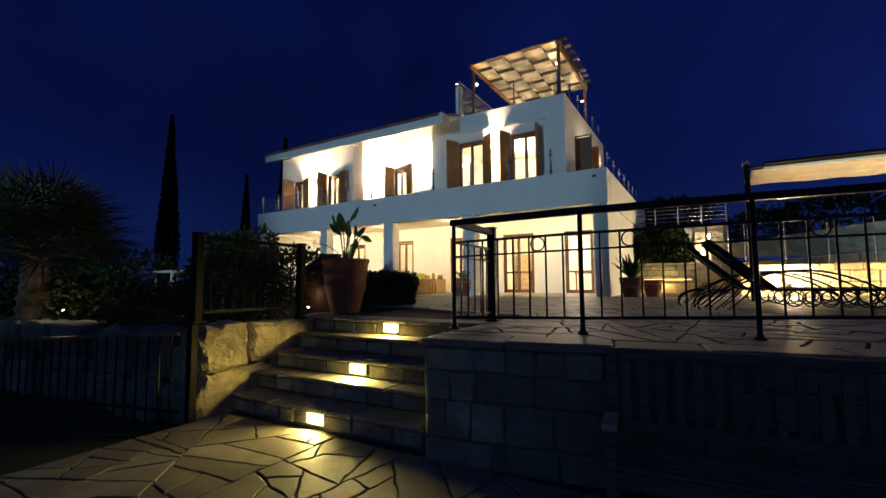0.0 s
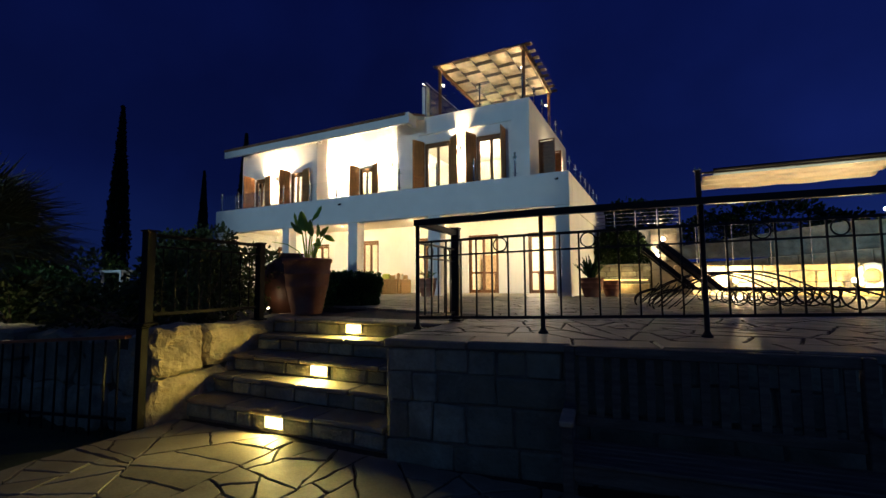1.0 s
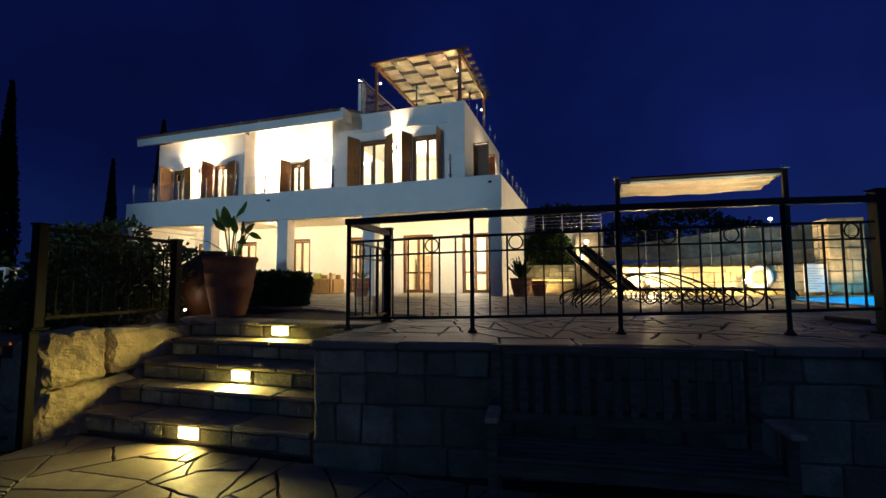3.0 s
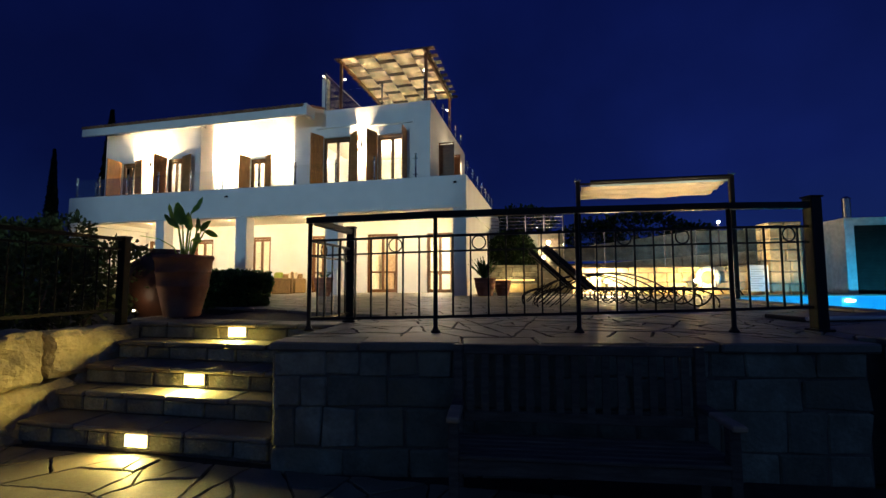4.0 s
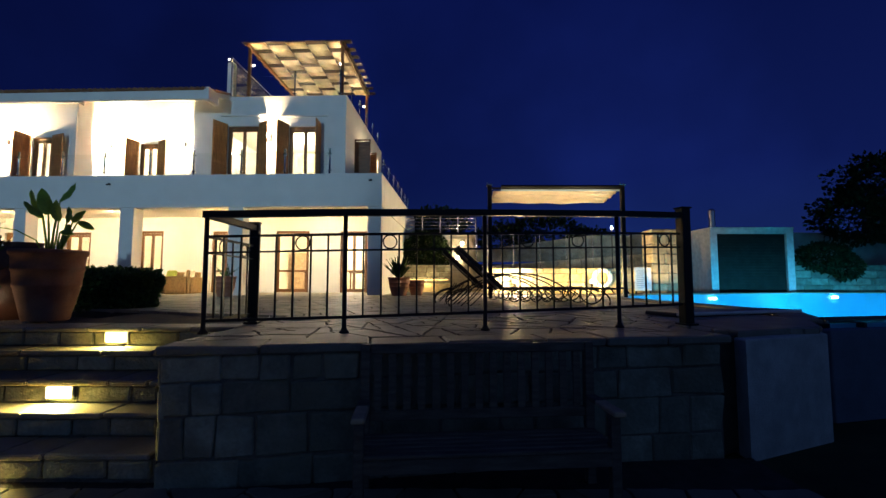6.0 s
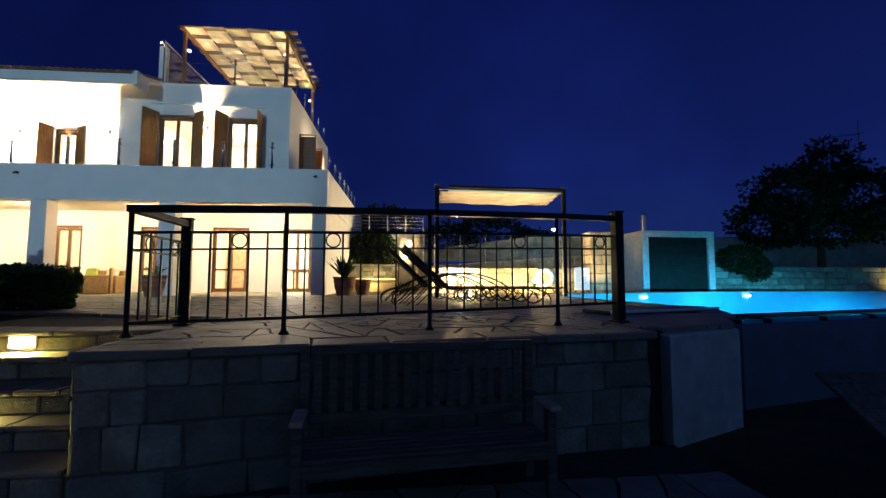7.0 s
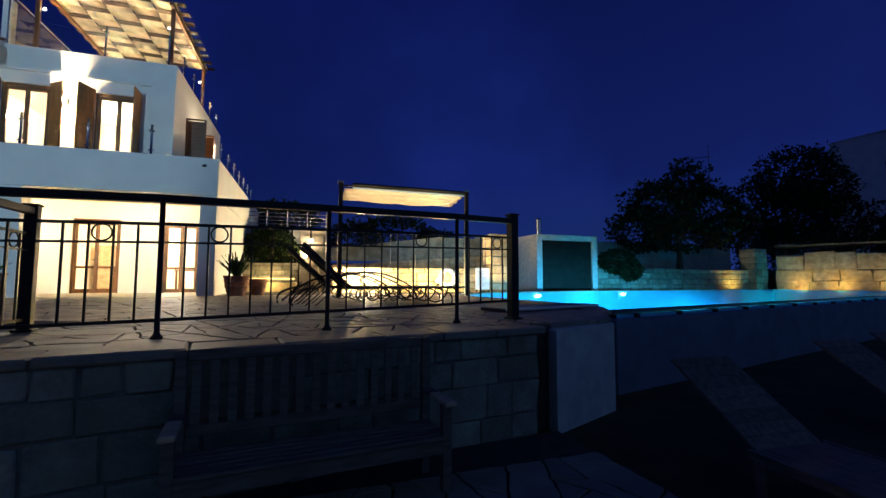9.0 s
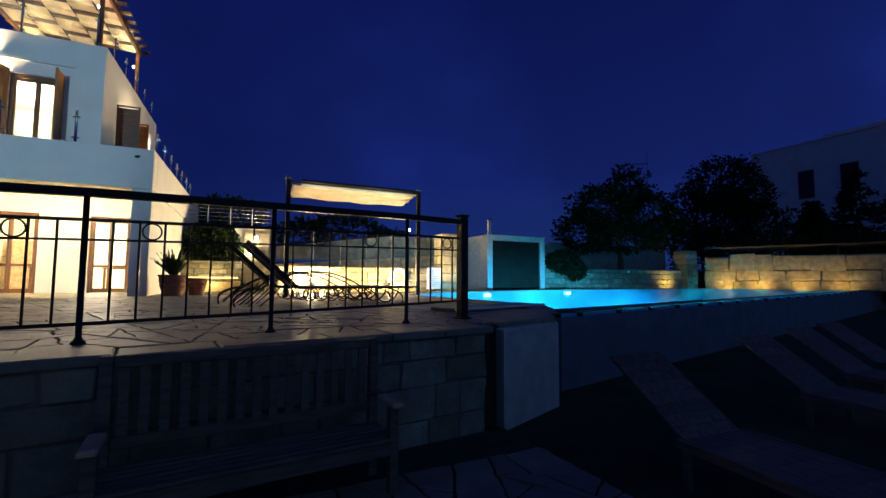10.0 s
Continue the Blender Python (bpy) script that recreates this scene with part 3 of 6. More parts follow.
def holed(x0, x1, z0, z1, y0, y1, holes):
    """One continuous wall along x with openings (x0, x1, z0, z1) through it."""
    bm = B()
    xs = sorted({x0, x1, *(h[0] for h in holes), *(h[1] for h in holes)})
    zs = sorted({z0, z1, *(min(max(h[2], z0), z1) for h in holes), *(min(max(h[3], z0), z1) for h in holes)})

    def full(i, j):
        if not (0 <= i < len(xs) - 1 and 0 <= j < len(zs) - 1):
            return False
        cx, cz = (xs[i] + xs[i + 1]) / 2, (zs[j] + zs[j + 1]) / 2
        return not any(h[0] < cx < h[1] and h[2] < cz < h[3] for h in holes)
    made = {}

    def v(i, j, y):
        if (i, j, y) not in made:
            made[i, j, y] = bm.verts.new((xs[i], y, zs[j]))
        return made[i, j, y]
    for i in range(len(xs) - 1):
        for j in range(len(zs) - 1):
            if not full(i, j):
                continue
            bm.faces.new((v(i, j, y0), v(i + 1, j, y0), v(i + 1, j + 1, y0), v(i, j + 1, y0)))
            bm.faces.new((v(i, j, y1), v(i, j + 1, y1), v(i + 1, j + 1, y1), v(i + 1, j, y1)))
            for di, dj, a, b_ in ((-1, 0, (i, j), (i, j + 1)), (1, 0, (i + 1, j + 1), (i + 1, j)), (0, -1, (i + 1, j), (i, j)), (0, 1, (i, j + 1), (i + 1, j + 1))):
                if not full(i + di, j + dj):
                    bm.faces.new((v(*a, y0), v(*b_, y0), v(*b_, y1), v(*a, y1)))
    bmesh.ops.recalc_face_normals(bm, faces=bm.faces[:])
    return bm


VY = 3.1
DOORS_LOW = [(-4.50, -3.24, -0.02, 2.27), (-2.08, -1.06, -0.02, 2.25), (-6.92, -5.95, -0.02, 2.27), (-9.71, -8.79, -0.02, 2.29), (-12.6, -11.6, -0.02, 2.25), (-15.0, -14.0, -0.02, 2.25)]
DOORS_R = [(-5.85, -4.72, 3.45, 5.88), (-3.66, -2.52, 3.45, 5.84)]
DOORS_REC = [(-9.19, -8.47, 3.45, 5.36)]
DOORS_L = [(-14.55, -13.85, 3.45, 5.28), (-12.3, -11.55, 3.45, 5.32)]
RB_L, RB_R = -7.12, -1.63
# ground floor
part("wall", holed(-15.4, -0.4, -0.05, 2.95, VY, VY + 0.25, DOORS_LOW), "plaster", house)
b = B()
box(b, -0.40, -0.03, 0.42, 9.4, -0.05, 2.62)
part("wall", b, "plaster", house, "side wall with warm lamplight")
b = B()
box(b, -15.4, -15.15, VY, 9.4, -0.05, 2.95)
part("wall", b, "plaster", house)
for c0, c1 in [(-0.40, 0.0), (-4.63, -4.18), (-8.0, -7.57), (-11.34, -10.97), (-15.4, -15.0)]:
    b = B()
    box(b, c0, c1, 0.0, 0.41, -0.05, 2.63, 0.008)
    part("column", b, "plaster", house)
b = B()
box(b, -15.42, 0.02, -0.02, 0.43, 2.63, 3.64, 0.015)
part("balcony_edge", b, "plaster", house, "deep white balcony parapet beam")
b = B()
box(b, -0.42, 0.02, 0.432, 9.4, 2.63, 3.64, 0.015)
part("balcony_edge", b, "plaster", house)
b = B()
box(b, -15.42, -15.0, 0.432, 9.4, 2.63, 3.64, 0.015)
part("balcony_edge", b, "plaster", house)
b = B()
box(b, -15.0, -0.42, 0.432, 9.4, 2.98, 3.40)
part("balcony_floor", b, "ceiling", house)
b = B()
box(b, -15.0, -0.42, 0.432, VY, 2.80, 2.978)
part("veranda_ceiling", b, "ceiling", house)
b = B()
box(b, -15.4, 0.1, -0.15, 9.4, -0.2, -0.012)
part("veranda_floor", b, "flag", house, "pale stone veranda floor")
# ground floor rooms
for a, c in [(-15.15, -10.4), (-10.4, -5.6), (-5.6, -0.4)]:
    b = B()
    box(b, a, c, 7.2, 7.35, -0.05, 2.95)
    box(b, a, a + 0.12, VY + 0.25, 7.2, -0.05, 2.95)
    part("room_wall", b, "room", house)
# upper floor, right block
UY = 2.0
part("wall", holed(RB_L, RB_R, 3.40, 6.95, UY, UY + 0.28, DOORS_R), "plaster", house)
b = B()
box(b, RB_R - 0.25, RB_R, UY + 0.28, 8.8, 3.40, 6.95)
part("wall", b, "plaster", house)
b = B()
box(b, RB_L, RB_L + 0.25, UY + 0.28, 8.8, 3.40, 6.95)
part("wall", b, "plaster", house)
b = B()
box(b, RB_L + 0.25, RB_R - 0.25, UY + 0.28, 8.8, 6.25, 6.45)
part("roof_floor", b, "ceiling", house)
b = B()
box(b, RB_L + 0.25, RB_R - 0.25, 6.6, 6.75, 3.4, 6.25)
part("room_wall", b, "room", house)
# raised surround of the right block's front
b = B()
box(b, -2.30, RB_R, UY - 0.05, UY, 3.40, 6.22)
part("trim", b, "plaster", house)
# recess and left block
LY, RY, LX0, LX1 = 1.3, 2.2, -15.4, -10.75
part("wall", holed(LX1, RB_L, 3.40, 7.2, RY, RY + 0.25, DOORS_REC), "plaster", house)
part("wall", holed(LX0, LX1, 3.40, 6.50, LY, LY + 0.25, DOORS_L), "plaster", house)
b = B()
box(b, LX1 - 0.25, LX1, LY + 0.25, RY + 0.25, 3.40, 7.0)
part("wall", b, "plaster", house)
b = B()
box(b, LX0, LX0 + 0.25, LY + 0.25, 8.8, 3.40, 6.5)
part("wall", b, "plaster", house)
b = B()
box(b, LX0 + 0.25, RB_L, 6.6, 6.75, 3.4, 7.2)
part("room_wall", b, "room", house)
b = B()
box(b, LX1 - 0.12, LX1, RY + 0.25, 6.6, 3.4, 7.0)
part("room_wall", b, "room", house)
# eave and tiled roof over the left part
EY, EZ = 0.75, 6.62
ex0, ex1 = -15.95, -5.85
b = B()
for (y0, z0), (y1, z1), th in [((EY, EZ), (5.5, EZ + 1.45), 0.10)]:
    vs = []
    for x in (ex0, ex1):
        vs.append([b.verts.new((x, y0, z0 - 0.16)), b.verts.new((x, y0, z0)), b.verts.new((x, y1, z1)), b.verts.new((x, y1, z1 - th))])
    a_, c_ = vs
    for k in range(4):
        b.faces.new((a_[k], a_[(k + 1) % 4], c_[(k + 1) % 4], c_[k]))
    b.faces.new(a_[::-1])
    b.faces.new(c_)
roof = part("roof", b, "ceiling", house, "sloping roof with white eave board")
b = B()
box(b, ex0, ex1 + 0.02, EY - 0.06, EY + 0.04, EZ - 0.30, EZ + 0.0, 0.012)
part("eave_board", b, "plaster", roof)
b = B()
box(b, ex1 - 0.1, ex1 + 0.06, EY - 0.08, EY + 0.5, EZ - 0.32, EZ + 0.10, 0.012)
part("gable_board", b, "plaster", roof)
tile = B()
segs = 6
for i in range(segs):
    a0, a1 = math.pi * i / segs, math.pi * (i + 1) / segs
    for r in (0.085,):
        p = [(-r * math.cos(a0), 0, r * math.sin(a0)), (-r * math.cos(a1), 0, r * math.sin(a1)), (-r * 0.8 * math.cos(a1), 0.45, r * 0.8 * math.sin(a1)), (-r * 0.8 * math.cos(a0), 0.45, r * 0.8 * math.sin(a0))]
        q = [(x * 0.8, y, z * 0.8) for x, y, z in p]
        tile.faces.new([tile.verts.new(c) for c in p])
        tile.faces.new([tile.verts.new(c) for c in q[::-1]])
        tile.faces.new([tile.verts.new(c) for c in (p[1], p[0], q[0], q[1])])
bmesh.ops.remove_doubles(tile, verts=tile.verts, dist=0.0005)
tile_mesh = mesh_of("roof_tile", tile, M["tile"], True)
tilt = math.degrees(math.atan2(1.45, 4.75))
rnd = random.Random(3)
n = int((ex1 - ex0) / 0.19)
for r in range(2):
    for k in range(n):
        o = new("roof_tile", tile_mesh)
        o.parent = roof
        o.matrix_basis = pose(ex0 + 0.1 + k * 0.19, EY - 0.10 + r * 0.36, EZ + 0.01 + r * 0.11, tilt + rnd.uniform(-2, 2), 0, rnd.uniform(-2, 2))
far = B()
for r in range(2, 13):
    for k in range(n):
        m = pose(ex0 + 0.1 + k * 0.19, EY - 0.10 + r * 0.36, EZ + 0.01 + r * 0.11, tilt, 0, 0)
        vs = [far.verts.new(m @ Vector(c)) for c in ((-0.08, 0, 0), (0, 0, 0.085), (0.08, 0, 0), (0.07, 0.45, 0), (0, 0.45, 0.075), (-0.07, 0.45, 0))]
        far.faces.new((vs[0], vs[1], vs[4], vs[5]))
        far.faces.new((vs[1], vs[2], vs[3], vs[4]))
part("roof_tiles", far, "tile", roof)["kind"] = "stuff"


def french_door(hole, y, leaves=2, sill=0.35, side="house"):
    """Frame, leaves, panes and handle in an opening of a wall whose face is at y."""
    x0, x1, z0, z1 = hole
    fy0, fy1 = y + 0.07, y + 0.14
    f = B()
    box(f, x0, x0 + 0.07, fy0, fy1, z0, z1)
    box(f, x1 - 0.07, x1, fy0, fy1, z0, z1)
    box(f, x0 + 0.07, x1 - 0.07, fy0, fy1, z1 - 0.09, z1)
    door = part("door", f, "wood", house, "stained wooden french door with glass")
    w = (x1 - x0 - 0.14) / leaves
    for k in range(leaves):
        a, c = x0 + 0.07 + k * w + 0.004, x0 + 0.07 + (k + 1) * w - 0.004
        s = B()
        ly0, ly1 = fy0 + 0.012, fy1 - 0.012
        box(s, a, a + 0.048, ly0, ly1, z0 + 0.02, z1 - 0.10)
        box(s, c - 0.048, c, ly0, ly1, z0 + 0.02, z1 - 0.10)
        box(s, a + 0.048, c - 0.048, ly0, ly1, z1 - 0.18, z1 - 0.10)
        box(s, a + 0.048, c - 0.048, ly0, ly1, z0 + 0.02, z0 + 0.14)
        zr = z0 + (z1 - z0) * sill
        box(s, a + 0.048, c - 0.048, ly0, ly1, zr - 0.035, zr + 0.035)
        part("leaf_frame", s, "wood", door)
        g = B()
        box(g, a + 0.049, c - 0.049, ly0 + 0.018, ly0 + 0.024, z0 + 0.14, z1 - 0.18)
        pane = part("pane", g, "pane", door)
        pane.visible_shadow = False
    hbm = B()
    xm = (x0 + x1) / 2
    rod(hbm, (xm - 0.03, fy0 - 0.03, z0 + 1.03), (xm - 0.12, fy0 - 0.03, z0 + 1.03), 0.010)
    rod(hbm, (xm - 0.03, fy0 + 0.015, z0 + 1.03), (xm - 0.03, fy0 - 0.04, z0 + 1.03), 0.010)
    part("handle", hbm, "steel", door, "steel lever handle")
    return door


def shutter(hinge_x, y, z0, z1, width, degrees):
    """A louvred leaf swung out from its hinge; degrees 0 lies along the wall to +x."""
    m = pose(hinge_x, y, 0, 0, 0, degrees)
    s = B()
    for a, c in ((0, 0.06), (width - 0.06, width)):
        obox(s, m @ Matrix.Translation(((a + c) / 2, 0, (z0 + z1) / 2)), c - a, 0.04, z1 - z0, 0.004)
    for zc in (z0 + 0.05, (z0 + z1) / 2 - 0.2, z1 - 0.05):
        obox(s, m @ Matrix.Translation((width / 2, 0, zc)), width - 0.12, 0.036, 0.1)
    obox(s, m @ Matrix.Translation((width / 2, 0, (z0 + z1) / 2)), width - 0.12, 0.010, z1 - z0 - 0.1)
    z = z0 + 0.13
    while z < z1 - 0.12:
        obox(s, m @ Matrix.Translation((width / 2, 0, z)) @ pose(0, 0, 0, 35, 0, 0), width - 0.12, 0.034, 0.008)
        z += 0.045
    return part("shutter", s, "shutter", house, "louvred brown wooden shutter standing open")


def lintel(x0, x1, y, z):
    """The shallow slab hood over an upper window."""
    b_ = B()
    box(b_, x0 - 0.26, x1 + 0.26, y - 0.09, y - 0.001, z + 0.34, z + 0.42, 0.01)
    part("window_hood", b_, "plaster", house)


for h_ in DOORS_LOW:
    french_door(h_, VY)
for h_ in DOORS_R:
    french_door(h_, UY, 2, 0.12)
    shutter(h_[0] - 0.0, UY - 0.03, h_[2] + 0.03, h_[3] + 0.06, 0.56, 246 if h_[0] < -5 else 250)
    lintel(h_[0], h_[1], UY, h_[3])
shutter(DOORS_R[0][1], UY - 0.03, 3.48, 5.94, 0.56, -38)
shutter(DOORS_R[1][1], UY - 0.03, 3.48, 5.92, 0.56, -88)
for h_ in DOORS_REC:
    french_door(h_, RY, 2, 0.12)
    shutter(h_[0], RY - 0.03, 3.48, h_[3] + 0.05, 0.5, 258)
    shutter(h_[1], RY - 0.03, 3.48, h_[3] + 0.05, 0.5, -31)
for h_ in DOORS_L:
    french_door(h_, LY, 2, 0.12)
    shutter(h_[0], LY - 0.03, 3.48, h_[3] + 0.05, 0.62, 273)
    shutter(h_[1], LY - 0.03, 3.48, h_[3] + 0.05, 0.62, -20)

# balcony balustrade: steel posts and glass
BALX = [-15.35, -14.27, -12.93, -11.53, -10.10, -8.74, -7.28, -5.89, -4.39, -3.03, -1.64, -0.25]
FRONT_POSTS = [(x, 0.2) for x in BALX[:-1]]
SIDE_POSTS = [(-0.2, 1.4 + 1.15 * k) for k in range(7)]


def balustrade_post(x, y, z, h=0.80, r=0.03):
    p = B()
    lathe(p, [(r * 1.9, 0), (r * 1.9, 0.015), (r, 0.02), (r, h), (r * 1.25, h + 0.006), (r * 1.25, h + 0.022), (0.004, h + 0.03)], 10, (x, y, z))
    for zz in (0.15, h - 0.14):
        rod(p, (x - 0.065, y, z + zz), (x + 0.065, y, z + zz), 0.022)
    return part("balustrade_post", p, "steel", house, "brushed steel balustrade post", True)


for x, y in FRONT_POSTS:
    balustrade_post(x, y, 3.64)
for x, y in SIDE_POSTS:
    balustrade_post(x, y, 3.64, 0.80, 0.019)
for (xa, ya), (xb, yb) in list(zip(FRONT_POSTS, FRONT_POSTS[1:])) + list(zip(SIDE_POSTS, SIDE_POSTS[1:])):
    g = B()
    if abs(xa - xb) > 0.1:
        box(g, xa + 0.05, xb - 0.05, ya - 0.004, ya + 0.004, 3.69, 4.36)
    else:
        box(g, xa - 0.004, xa + 0.004, ya + 0.05, yb - 0.05, 3.69, 4.36)
    part("glass_panel", g, "balu", house).visible_shadow = False
for y in (0.9, 1.6):
    balustrade_post(-15.35, y, 3.64)

# wall lamps
for sx, sy, sz in SCONCES:
    lamp = thing("wall_lamp", HOUSE @ pose(sx, sy, sz), "lit up-and-down wall lamp on the white wall", "wall lamp", "wall lamps of the upper floor")
    b = B()
    box(b, -0.05, 0.05, -0.025, -0.001, -0.08, 0.08, 0.006)
    rod(b, (0, -0.02, 0), (0, -0.09, 0), 0.012)
    part("bracket", b, "steel", lamp)
    b = B()
    lathe(b, [(0.06, -0.085), (0.065, -0.06), (0.055, 0), (0.065, 0.06), (0.06, 0.085)], 16, (0, -0.13, 0))
    part("shade", b, "white", lamp, "white cylindrical shade", True)
    for dz in (-0.096, 0.088):
        b = B()
        rod(b, (0, -0.13, dz), (0, -0.13, dz + 0.008), 0.045, seg=14)
        part("bulb", b, "bulb", lamp)
# small glowing fittings added for the assumed veranda lamps
for vx, vy in VERANDA:
    lamp = thing("ceiling_lamp", HOUSE @ pose(vx, vy, 2.798), "round lit ceiling lamp under the veranda", "ceiling lamp", "veranda ceiling lamps")
    b = B()
    lathe(b, [(0.065, -0.02), (0.075, -0.015), (0.075, -0.001)], 20)
    part("rim", b, "steel", lamp)
    b = B()
    lathe(b, [(0.01, -0.034), (0.04, -0.030), (0.058, -0.021)], 20)
    part("diffuser", b, "bulb_soft", lamp, "", True)

# screens on the side balcony
def louvre_screen(x0, x1, y, z0, z1, mat, label):
    sc = thing("privacy_screen", HOUSE @ pose(x0, y, z0), label, "screen")
    f = B()
    w, h = x1 - x0, z1 - z0
    box(f, 0, 0.05, 0, 0.05, 0, h)
    box(f, w - 0.05, w, 0, 0.05, 0, h)
    box(f, 0.05, w - 0.05, 0, 0.05, h - 0.05, h)
    box(f, 0.05, w - 0.05, 0, 0.05, 0, 0.05)
    part("frame", f, mat, sc)
    z = 0.06
    while z < h - 0.12:
        s = B()
        box(s, 0.052, w - 0.052, 0.012, 0.038, z, z + 0.0945)
        part("slat", s, mat, sc)
        z += 0.096
    return sc


louvre_screen(-1.62, -1.02, 3.2, 3.40, 5.75, "darkwood", "dark brown slatted timber screen on the balcony")
louvre_screen(-1.25, -0.92, 3.9, 3.40, 5.45, "wood", "reddish-brown timber panel beside a screen")

part("side_pier", box(B(), -1.5, -1.08, 5.0, 5.25, 3.4, 5.45, 0.01), "plaster", house, "white pier in warm lamplight")

# roof terrace: glass balustrade and woven pergola
for x in (-3.55, -1.9):
    p = balustrade_post(x, 2.15, 6.95, 0.95, 0.03)
for k in range(5):
    balustrade_post(-1.75, 3.2 + 1.3 * k, 6.95, 0.85, 0.025)
for a, c in [(-5.2, -3.6), (-3.5, -1.95)]:
    g = B()
    box(g, a, c, 2.146, 2.154, 7.0, 7.75)
    part("glass_panel", g, "balu", house).visible_shadow = False
g = B()
box(g, -5.862, -5.854, 2.15, 5.6, 6.95, 8.45)
part("glass_panel", g, "balu", house).visible_shadow = False
b = B()
box(b, -6.12, -5.88, 2.3, 2.5, 6.45, 8.38, 0.01)
part("roof_parapet", b, "plaster", house)
b = B()
rod(b, (-5.86, 2.12, 6.95), (-5.86, 2.12, 8.52), 0.022, seg=10)
part("balustrade_post", b, "steel", house)
part("glass_edge", box(B(), -5.868, -5.848, 2.15, 5.6, 8.451, 8.472), "white", house, "pale polished top edge of a glass panel")
b = B()
bmesh.ops.create_uvsphere(b, u_segments=12, v_segments=8, radius=0.025, matrix=Matrix.Translation((-5.93, 2.05, 8.36)))
part("post_lamp", b, "bulb", house, "small lit lamp on a post", True)

pergola = thing("roof_pergola", HOUSE @ pose(-3.65, 2.36, 6.45), "timber roof pergola with woven cream canvas strips, lit from below", "pergola")
PX0, PX1, PD, PZ = -1.78, 1.86, 4.3, 2.52
for x in (-1.68, 1.75):
    for y in (0.0, PD - 0.2):
        b = B()
        box(b, x - 0.05, x + 0.05, y - 0.05, y + 0.05, 0, PZ - 0.06, 0.008)
        part("post", b, "wood", pergola)
for x in (-1.68, 1.75):
    b = B()
    box(b, x - 0.05, x + 0.05, -0.25, PD + 0.1, PZ - 0.06, PZ + 0.06, 0.008)
    part("beam", b, "darkwood", pergola)
NB = 9
ys = [-0.08 + k * (PD + 0.05) / (NB - 1) for k in range(NB)]
for y in ys:
    b = B()
    box(b, PX0 - 0.12, PX1 + 0.24, y - 0.115, y + 0.115, PZ + 0.08, PZ + 0.10)
    part("batten", b, "ebony", pergola)
NS = 5
sw = (PX1 - PX0) / NS
for s_ in range(NS):
    b = B()
    x0 = PX0 + s_ * sw
    prev = None
    steps = (NB - 1) * 6
    for q in range(steps + 1):
        f = q / 6
        y = -0.16 + (PD + 0.21) * q / steps
        up = math.cos(math.pi * f) * (1 if s_ % 2 else -1)
        z = PZ + 0.095 + up * 0.032 - 0.004 * abs(math.sin(math.pi * f))
        cur = [b.verts.new((x0 + 0.01, y, z)), b.verts.new((x0 + sw / 2, y, z - 0.005)), b.verts.new((x0 + sw - 0.01, y, z))]
        if prev:
            b.faces.new((prev[0], prev[1], cur[1], cur[0]))
            b.faces.new((prev[1], prev[2], cur[2], cur[1]))
        prev = cur
    bmesh.ops.solidify(b, geom=b.faces[:], thickness=0.006)
    part("canvas_strip", b, "fabric", pergola, "cream canvas strip", True)
for x, y in ((-1.58, 0.1), (1.65, 0.1), (1.65, PD - 0.3)):
    b = B()
    lathe(b, [(0.03, 0), (0.04, 0.015), (0.03, 0.05), (0.008, 0.06)], 12, (x, y, 1.86))
    part("spot_lamp", b, "bulb", pergola, "small lit spot lamp", True)

# security cameras on the parapet
for x in (-0.32, -8.35):
    cam_box = thing("security_camera", HOUSE @ pose(x, -0.02, 3.42 if x > -1 else 3.36), "small black dome camera on the parapet", "security camera")
    b = B()
    rod(b, (0, 0, 0), (0, -0.05, 0), 0.03, seg=12)
    part("mount", b, "iron", cam_box)
    b = B()
    rod(b, (-0.05, -0.075, -0.02), (0.05, -0.075, 0.005), 0.026, seg=12)
    part("body", b, "iron", cam_box)

# ---- terrace railing ----
fence = thing("terrace_railing", pose(0, 0, 0), "black wrought iron railing with rings and a broad handrail", "railing")
POSTS = [(-1.14, -0.07), (0.0, 0.0), (1.195, 0.19), (2.47, 0.44), (3.22, 0.66)]
BACKPOST = (-1.12, 0.80)


def rail_z(x):
    return 0.985 + (x + 1.14) * 0.023


def thin_post(x, y, h):
    p = B()
    lathe(p, [(0.042, 0.0), (0.042, 0.012), (0.030, 0.024), (0.019, 0.045), (0.019, h)], 12, (x, y, 0))
    return part("post", p, "iron", fence, "", True)


def square_post(x, y, z0, z1, w, deg, parent, mat="iron"):
    p = B()
    obox(p, pose(x, y, (z0 + z1) / 2, 0, 0, deg), w, w, z1 - z0, 0.006)
    obox(p, pose(x, y, z1 + 0.008, 0, 0, deg), w + 0.02, w + 0.02, 0.016, 0.004)
    obox(p, pose(x, y, z0 + 0.01, 0, 0, deg), w + 0.05, w + 0.05, 0.02, 0.004)
    return part("post", p, mat, parent)


for x, y in POSTS[:4]:
    thin_post(x, y, rail_z(x))
square_post(*POSTS[4], 0, 1.15, 0.098, 13, fence)
square_post(*BACKPOST, 0, 1.02, 0.086, 5, fence)


